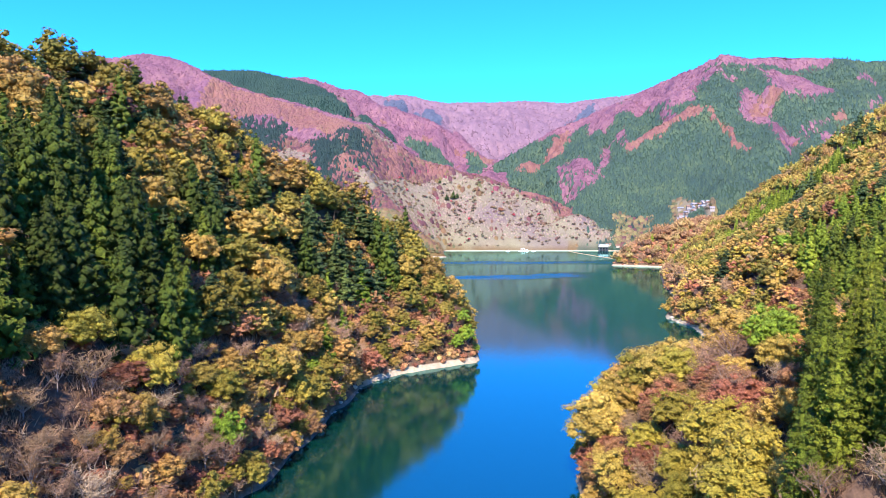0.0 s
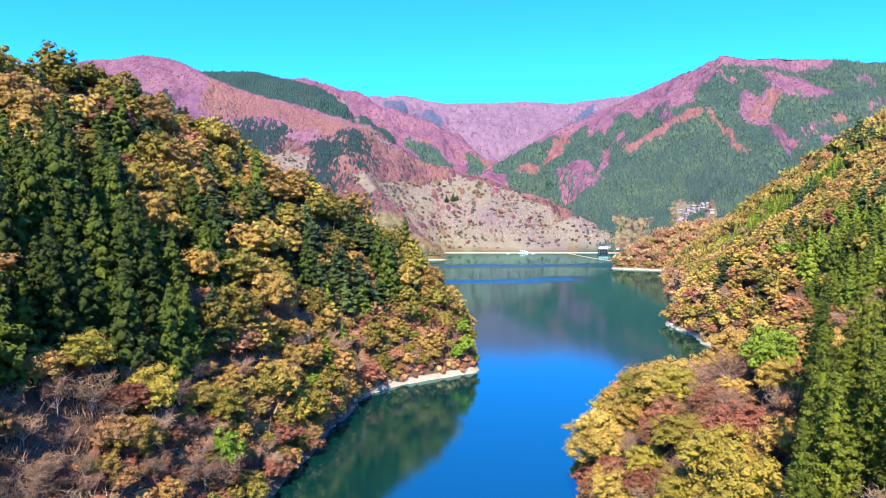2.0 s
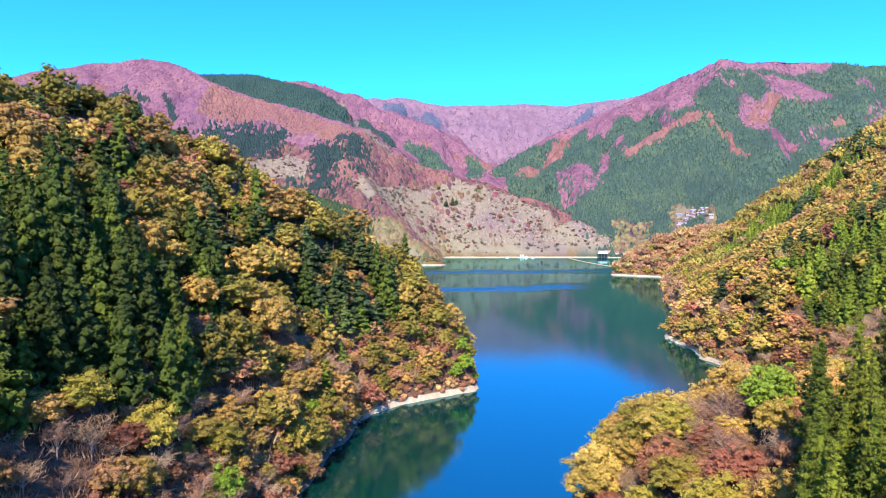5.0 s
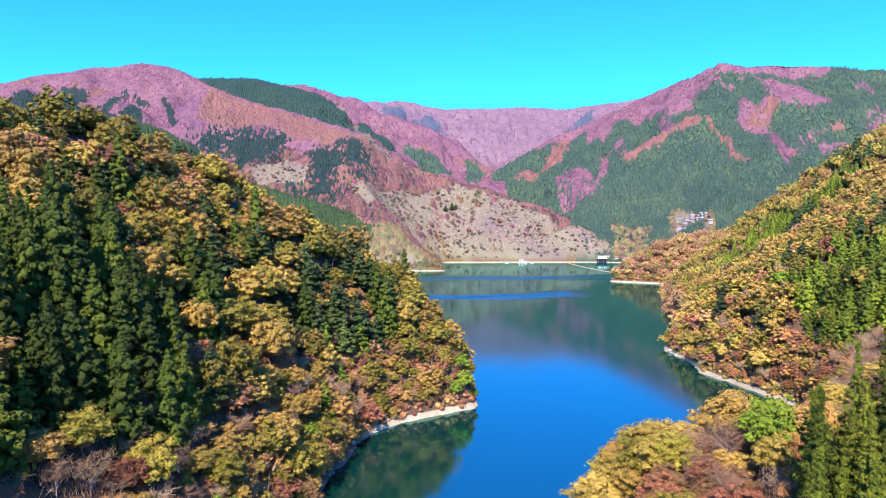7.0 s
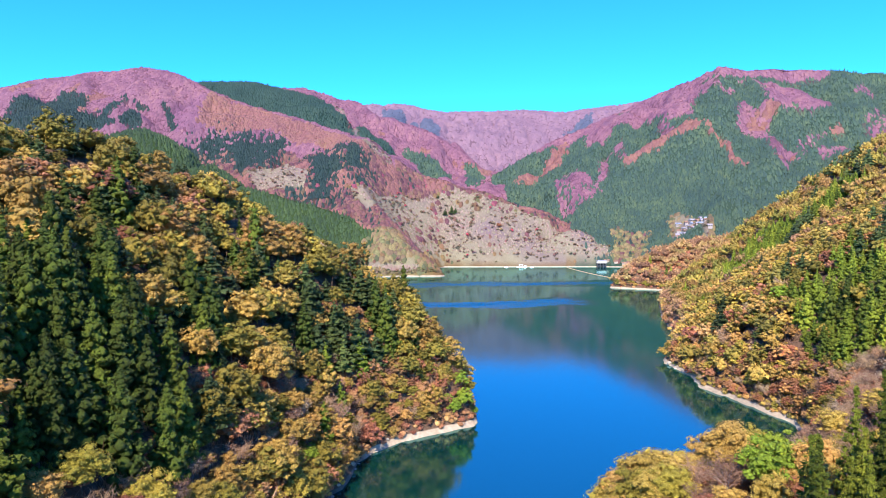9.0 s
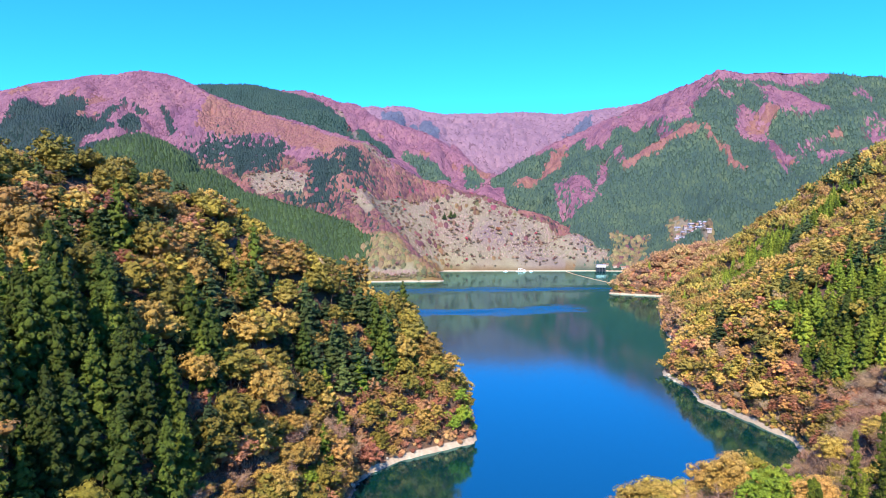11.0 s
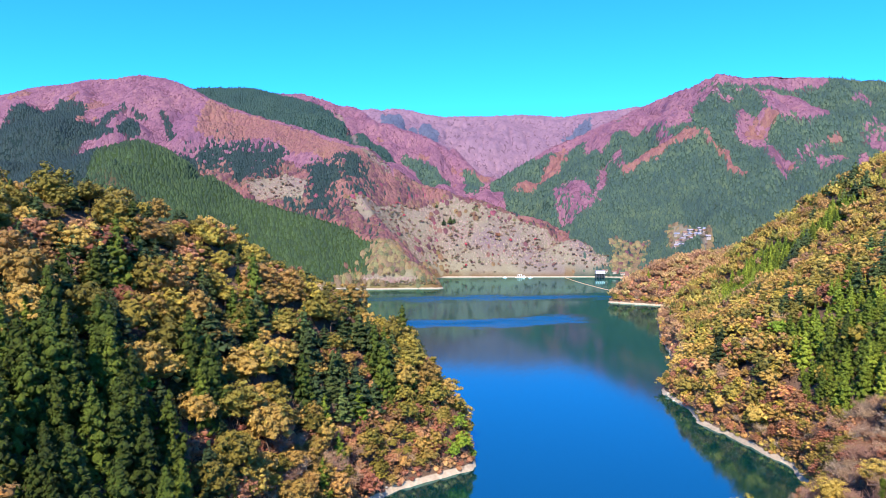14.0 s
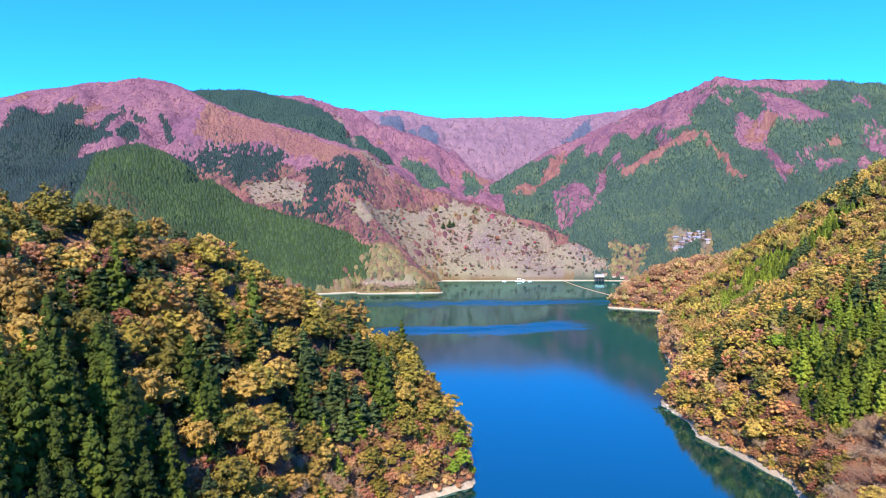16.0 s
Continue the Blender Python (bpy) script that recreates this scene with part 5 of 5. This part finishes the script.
# pale reeds and brown brush along the spur's beach
x, y = sites(-150, 0, 1056, 1084, 2.6, rng)
ds, z = shore_distance(x, y), ground_at(x, y)
reeds = (ds > 7) & (ds < 17) & (z < 20) & (x > -140) & (x < -34)
woods("pale_reeds", "pale dry reeds on the terrace above the spur's beach", DOME, FAR["heath"], x[reeds], y[reeds], 3.4, rng, 0.2, 0.6, 1.2, lie=0.9)
reeds = (ds > 3.2) & (ds < 8) & (z > 0.6)
woods("shore_brush", "low golden-brown brush behind the spur's beach", BUSH, FAR["golden"], x[reeds], y[reeds], 3.4, rng, 0.1, 0.6, 1.3)

# the same woods go on along both banks
x, y = sites(-180, 180, -90, 100, 8.5, rng)
ds, z = shore_distance(x, y), ground_at(x, y)
keep = (ds > 1.5) & (np.abs(x) > 0.78 * np.maximum(y, 0) + 14)
n = rough(x, y, 40, 402, 2)
cone, red = keep & (n > 0.25), keep & (n < -0.3)
keep &= ~cone & ~red
woods("golden_bank_woods", "golden oaks on the steep bank", SMALL[0], GOLD_FAR, x[keep], y[keep], 0.85, rng, 0.5, 0.6, 1.3)
woods("russet_bank_woods", "russet maples on the steep bank", SMALL[1], RUST[1], x[red], y[red], 0.8, rng, 0.5, 0.6, 1.3)
woods("cedar_bank_woods", "dark green cedars on the steep bank", (cv, cf), CEDAR[1], x[cone], y[cone], 1.0, rng, 0.5, 0.7, 1.3)
x, y = sites(-180, 180, -90, 100, 5.0, rng)
keep = (shore_distance(x, y) > 1.0) & (np.abs(x) > 0.78 * np.maximum(y, 0) + 10)
woods("bank_brush", "brown leafless brush under the bank's trees", SHOOTS, BRUSH[1], x[keep], y[keep], 4.0, rng)
x, y = sites(-330, 330, -260, 96, 15, rng)
ds = shore_distance(x, y)
keep = (ds > 3) & (np.abs(x) > 0.78 * np.maximum(y, 0) + 14) & ((np.abs(x) > 180) | (y < -90))
cone = keep & (rough(x, y, 70, 402, 2) > 0.12)
keep &= ~cone
woods("mixed_valley_woods", "golden and russet woods up the steep banks", LUMP2, GOLD_FAR, x[keep], y[keep], 16, rng, 0, 0.7, 1.3)
woods("cedar_valley_woods", "dark green cedars up the steep banks", LUMP2, CEDAR[1], x[cone], y[cone], 17, rng, 0, 0.8, 1.2)


# ---------------------------------------------------------------- works on the far shore


def plain(name, colour, rough_=0.7, wear=0.25, scale=0.6, metal=0.0):
    m, nt, b = material(name, rough_, 0.3)
    b.inputs["Metallic"].default_value = metal
    pos = nt.nodes.new("ShaderNodeTexCoord").outputs["Object"]
    n = noise_node(nt, scale, 5, pos)
    dark = tuple(c * (1 - wear) for c in colour)
    nt.links.new(ramp(nt, [(0.35, dark), (0.65, colour)], n), b.inputs["Base Color"])
    return m


CONCRETE = plain("weathered_concrete", (0.60, 0.57, 0.52), 0.9)
WHITE = plain("white_paint", (0.78, 0.77, 0.74), 0.5, 0.12)
ASPHALT = plain("grey_asphalt", (0.10, 0.10, 0.11), 0.9)
STEEL = plain("galvanised_steel", (0.55, 0.56, 0.57), 0.45, 0.15, 2.0, 0.6)
DARK = plain("dark_steel", (0.06, 0.06, 0.07), 0.6)
TILE = plain("grey_roof_tiles", (0.30, 0.28, 0.33), 0.6, 0.3, 1.5)
TILE_BLUE = plain("blue_grey_metal_roof", (0.26, 0.30, 0.42), 0.45, 0.2, 1.0)
TILE_BROWN = plain("brown_roof_tiles", (0.26, 0.15, 0.11), 0.65, 0.3, 1.5)
PLASTER = plain("cream_plaster", (0.36, 0.32, 0.30), 0.85)
GLASS_DARK = plain("dark_window_glass", (0.03, 0.04, 0.05), 0.15, 0.1)
FLOAT = plain("orange_float", (0.62, 0.40, 0.25), 0.6)
ROCK = plain("shore_rock", (0.42, 0.38, 0.33), 0.9, 0.5, 0.9)
TERRACE = plain("terrace_stone", (0.40, 0.34, 0.28), 0.9, 0.4, 0.4)


def box(bm, x0, x1, y0, y1, z0, z1, bevel=0.0):
    vs = [bm.verts.new(p) for p in ((x0, y0, z0), (x1, y0, z0), (x1, y1, z0), (x0, y1, z0), (x0, y0, z1), (x1, y0, z1), (x1, y1, z1), (x0, y1, z1))]
    fs = [bm.faces.new([vs[i] for i in q]) for q in ((3, 2, 1, 0), (4, 5, 6, 7), (0, 1, 5, 4), (1, 2, 6, 5), (2, 3, 7, 6), (3, 0, 4, 7))]
    if bevel:
        bmesh.ops.bevel(bm, geom=list({e for f in fs for e in f.edges}), offset=bevel, segments=1, affect="EDGES")


def part(name, bm, mat, parent=None, label="", at=None):
    me = bpy.data.meshes.new(name)
    bm.to_mesh(me)
    bm.free()
    me.materials.append(mat)
    ob = new(name, me)
    ob.parent = parent
    if at is not None:
        ob.matrix_basis = at
    return tagged(ob, label) if label else ob


def boxed(name, mat, parent, size, label="", bevel=0.0, at=None):
    bm = bmesh.new()
    box(bm, *size, bevel)
    return part(name, bm, mat, parent, label, at)


def ribbon(name, line, half, z0, z1, mat, label):
    """A strip with depth along a plan line."""
    bm = bmesh.new()
    rings = []
    for i, p in enumerate(line):
        a, b = Vector(line[max(i - 1, 0)]), Vector(line[min(i + 1, len(line) - 1)])
        d = (b - a).normalized()
        n = Vector((-d.y, d.x)) * half
        c = Vector(p)
        rings.append([bm.verts.new((*(c + n * k), z)) for k, z in ((-1, z0), (1, z0), (1, z1), (-1, z1))])
    for r0, r1 in zip(rings, rings[1:]):
        for k in range(4):
            bm.faces.new((r0[k], r0[(k + 1) % 4], r1[(k + 1) % 4], r1[k]))
    bm.faces.new(rings[0])
    bm.faces.new(rings[-1][::-1])
    bmesh.ops.recalc_face_normals(bm, faces=bm.faces)
    return tagged(part(name, bm, mat), label, name.replace("_", " "), kind="structure")


SHORE_LINE = [(20, 1272), (90, 1275), (160, 1276), (240, 1276), (310, 1274), (380, 1260)]
ribbon("retaining_wall", SHORE_LINE, 1.0, -1, 8.0, CONCRETE, "long pale concrete retaining wall above the far shore")
ROAD_LINE = [(p[0], p[1] + 5.2) for p in SHORE_LINE]
ribbon("road", ROAD_LINE, 4.0, 4.0, 8.3, ASPHALT, "grey lakeside road on the retaining wall")

# guard rail with posts on the wall
rail = tagged(new("guard_rail"), "white steel guard rail along the lakeside road", "railing")
bm_post = bmesh.new()
box(bm_post, -0.12, 0.12, -0.12, 0.12, 0, 1.1)
post_mesh = bpy.data.meshes.new("post")
bm_post.to_mesh(post_mesh)
bm_post.free()
post_mesh.materials.append(WHITE)
for p, q in zip(SHORE_LINE, SHORE_LINE[1:]):
    a, b = Vector((*p, 8.0)), Vector((*q, 8.0))
    d = b - a
    n = int(d.length / 5)
    for i in range(n):
        o = new("post", post_mesh)
        o.parent, o.location = rail, a + d * i / n
    bm = bmesh.new()
    box(bm, 0, d.length, -0.05, 0.05, 0.55, 1.0)
    part("rail", bm, WHITE, rail, at=Matrix.Translation(a) @ Matrix.Rotation(math.atan2(d.y, d.x), 4, "Z"))


def gate_tower():
    t = tagged(new("intake_tower"), "white intake gate house on dark concrete legs in the lake", "water tower")
    t.location = (316, 1252, 0)
    for i in range(4):
        for k in (-3.5, 3.5):
            boxed("leg", DARK, t, (-8.2 + i * 5.4 - 0.7, -8.2 + i * 5.4 + 0.7, k - 0.7, k + 0.7, -8, 8.4))
    boxed("crossbeam", DARK, t, (-8.6, 8.6, -4.0, -3.0, 3.4, 4.2))
    boxed("deck", CONCRETE, t, (-9.4, 9.4, -5.2, 5.2, 8.4, 9.2), bevel=0.1)
    boxed("house", WHITE, t, (-8.4, 8.4, -4.2, 4.2, 9.2, 13.4), "white painted gate house")
    boxed("roof", TILE, t, (-9.4, 9.4, -5.0, 5.0, 13.4, 14.2), bevel=0.15)
    for i in range(4):
        w = boxed("window", GLASS_DARK, t, (-6.9 + i * 4, -5.1 + i * 4, -4.32, -4.18, 10.6, 12.3))
    boxed("bridge", CONCRETE, t, (-1.4, 1.4, 5.2, 22, 8.6, 9.3), "footbridge to the shore")


gate_tower()


def jetty():
    t = tagged(new("jetty"), "small white floating jetty with a mooring frame", "jetty")
    t.location = (160, 1254, 0)
    boxed("float", WHITE, t, (-11, 9, -1.8, 1.8, -0.5, 1.0), bevel=0.15)
    for x_ in (-6, -2.5, 1):
        boxed("post", WHITE, t, (x_ - 0.35, x_ + 0.35, -0.35, 0.35, 1.0, 6.5))
    boxed("crossbeam", WHITE, t, (-6.3, 1.3, -0.3, 0.3, 5.2, 5.9))
    boxed("hut", WHITE, t, (3.5, 7.5, -1.5, 1.5, 1.0, 3.8), bevel=0.1)
    boxed("gangway", STEEL, t, (-1, 1, 1.8, 14, 0.4, 1.0))


jetty()


def work_boat(x_, y_, turn):
    t = tagged(new("work_boat"), "small white work boat moored off the shore", "boat")
    t.matrix_basis = pose(x_, y_, 0, 0, 0, turn)
    bm = bmesh.new()
    rings = []
    for u, w, k in ((-4, 1.2, 0), (-1, 1.5, 0), (2, 1.2, 0.1), (4, 0.15, 0.5)):
        rings.append([bm.verts.new(p) for p in ((u, -w, 1.0 + k), (u, -w * 0.6, -0.3), (u, w * 0.6, -0.3), (u, w, 1.0 + k))])
    for a, b in zip(rings, rings[1:]):
        for k in range(4):
            bm.faces.new((a[k], a[(k + 1) % 4], b[(k + 1) % 4], b[k]))
    bm.faces.new(rings[0])
    bm.faces.new(rings[-1][::-1])
    bmesh.ops.recalc_face_normals(bm, faces=bm.faces)
    part("hull", bm, WHITE, t)
    boxed("cabin", WHITE, t, (-2, 0.8, -0.9, 0.9, 1.0, 2.5), bevel=0.1)


work_boat(178, 1247, 10)
work_boat(128, 1250, 170)

# boom of floats across the inlet
boom = tagged(new("float_boom"), "thin boom of pale orange floats across the inlet", "boom")
fm = bmesh.new()
bmesh.ops.create_cone(fm, cap_ends=True, segments=8, radius1=0.55, radius2=0.55, depth=2.6, matrix=Matrix.Rotation(math.pi / 2, 4, "X"))
float_mesh = bpy.data.meshes.new("float")
fm.to_mesh(float_mesh)
fm.free()
float_mesh.materials.append(FLOAT)
b0, b1 = Vector((247, 1246, 0.2)), Vector((284, 1006, 0.2))
count = 76
for i in range(count):
    t = i / (count - 1)
    sag = Vector((6 * math.sin(math.pi * t), 0, 0))
    o = new("float", float_mesh)
    o.parent = boom
    o.matrix_basis = Matrix.Translation(b0 + (b1 - b0) * t - sag) @ Matrix.Rotation(math.atan2(-(b1 - b0).x, (b1 - b0).y), 4, "Z")

# ---------------------------------------------------------------- hamlet on the terraces


def house(x_, y_, turn, w, d, h, roof, wall):
    t = tagged(new("house"), "small village house with pale walls and a pitched roof", "house", "hillside hamlet houses")
    z_ = float(ground_at(np.array([x_]), np.array([y_]))[0])
    t.matrix_basis = pose(x_, y_, z_, 0, 0, turn)
    boxed("wall", wall, t, (-w / 2, w / 2, -d / 2, d / 2, -4, h))
    bm = bmesh.new()
    e, p = 0.8, h + d * 0.32
    vs = [bm.verts.new(q) for q in ((-w / 2 - e, -d / 2 - e, h - 0.3), (w / 2 + e, -d / 2 - e, h - 0.3), (w / 2 + e, 0, p), (-w / 2 - e, 0, p), (-w / 2 - e, d / 2 + e, h - 0.3), (w / 2 + e, d / 2 + e, h - 0.3))]
    for q in ((0, 1, 2, 3), (3, 2, 5, 4), (0, 3, 4), (1, 5, 2), (0, 4, 5, 1)):
        bm.faces.new([vs[i] for i in q])
    bmesh.ops.recalc_face_normals(bm, faces=bm.faces)
    part("roof", bm, roof, t)
    n = max(2, int(w / 3.5))
    for i in range(n):
        u = -w / 2 + (i + 0.5) * w / n
        boxed("window", GLASS_DARK, t, (u - 0.8, u + 0.8, -d / 2 - 0.06, -d / 2 + 0.05, h * 0.45, h * 0.8))


hr = np.random.default_rng(12)
for i in range(24):
    row, col = divmod(i, 6)
    hy = 1300 - row * 26 - col * 9 + hr.uniform(-7, 7)
    hx = 478 + col * 8.2 - row * 7 + hr.uniform(-4, 4)
    house(hx, hy, hr.uniform(-40, 40), hr.uniform(6.5, 11), hr.uniform(6, 8), hr.uniform(2.4, 3.6), (TILE, TILE_BLUE, TILE_BROWN, TILE)[i % 4], (PLASTER, TERRACE, PLASTER)[i % 3])

# shore-side buildings at the end of the road
for hx, hy, w in ((330, 1266, 13), (347, 1262, 10), (362, 1257, 12)):
    house(hx, hy, -8, w * 0.7, 5, 2.4, TILE_BROWN, TERRACE)

# ---------------------------------------------------------------- rocks along the water
rr = np.random.default_rng(23)
ROCK_MESHES = []
for k in range(5):
    v = ICO2[0] * rr.uniform(0.72, 1.2, (len(ICO2[0]), 1)) * (1.0, rr.uniform(0.6, 0.9), rr.uniform(0.45, 0.7))
    ROCK_MESHES.append(mesh_from("rock", v, ICO2[1], ROCK))
n = 0
for line in ([(-47, 166), (-41, 215), (-33, 262), (-20, 279)], [(152, 432), (156, 368), (168, 340), (171, 303)], [(190, 485), (205, 560), (223, 638)], [(36, 140), (37, 165), (44, 182)]):
    for p, q in zip(line, line[1:]):
        length = math.hypot(q[0] - p[0], q[1] - p[1])
        for i in range(int(length / 2.6)):
            t = rr.uniform()
            rx_, ry_ = p[0] + (q[0] - p[0]) * t + rr.normal() * 1.3, p[1] + (q[1] - p[1]) * t + rr.normal() * 1.3
            rz_ = float(ground_at(np.array([rx_]), np.array([ry_]))[0])
            if not -1.5 < rz_ < 2.5:
                continue
            o = tagged(new("rock", ROCK_MESHES[n % 5]), "grey weathered boulder at the water's edge", "rock", "shore boulders")
            n += 1
            s = rr.choice((0.6, 0.9, 1.3, 2.0), p=(0.4, 0.3, 0.2, 0.1))
            o.matrix_basis = Matrix.Translation((rx_, ry_, rz_ + 0.15 * s)) @ Matrix.Rotation(rr.uniform(0, 6.28), 4, "Z") @ Matrix.Diagonal((s, s, s, 1))
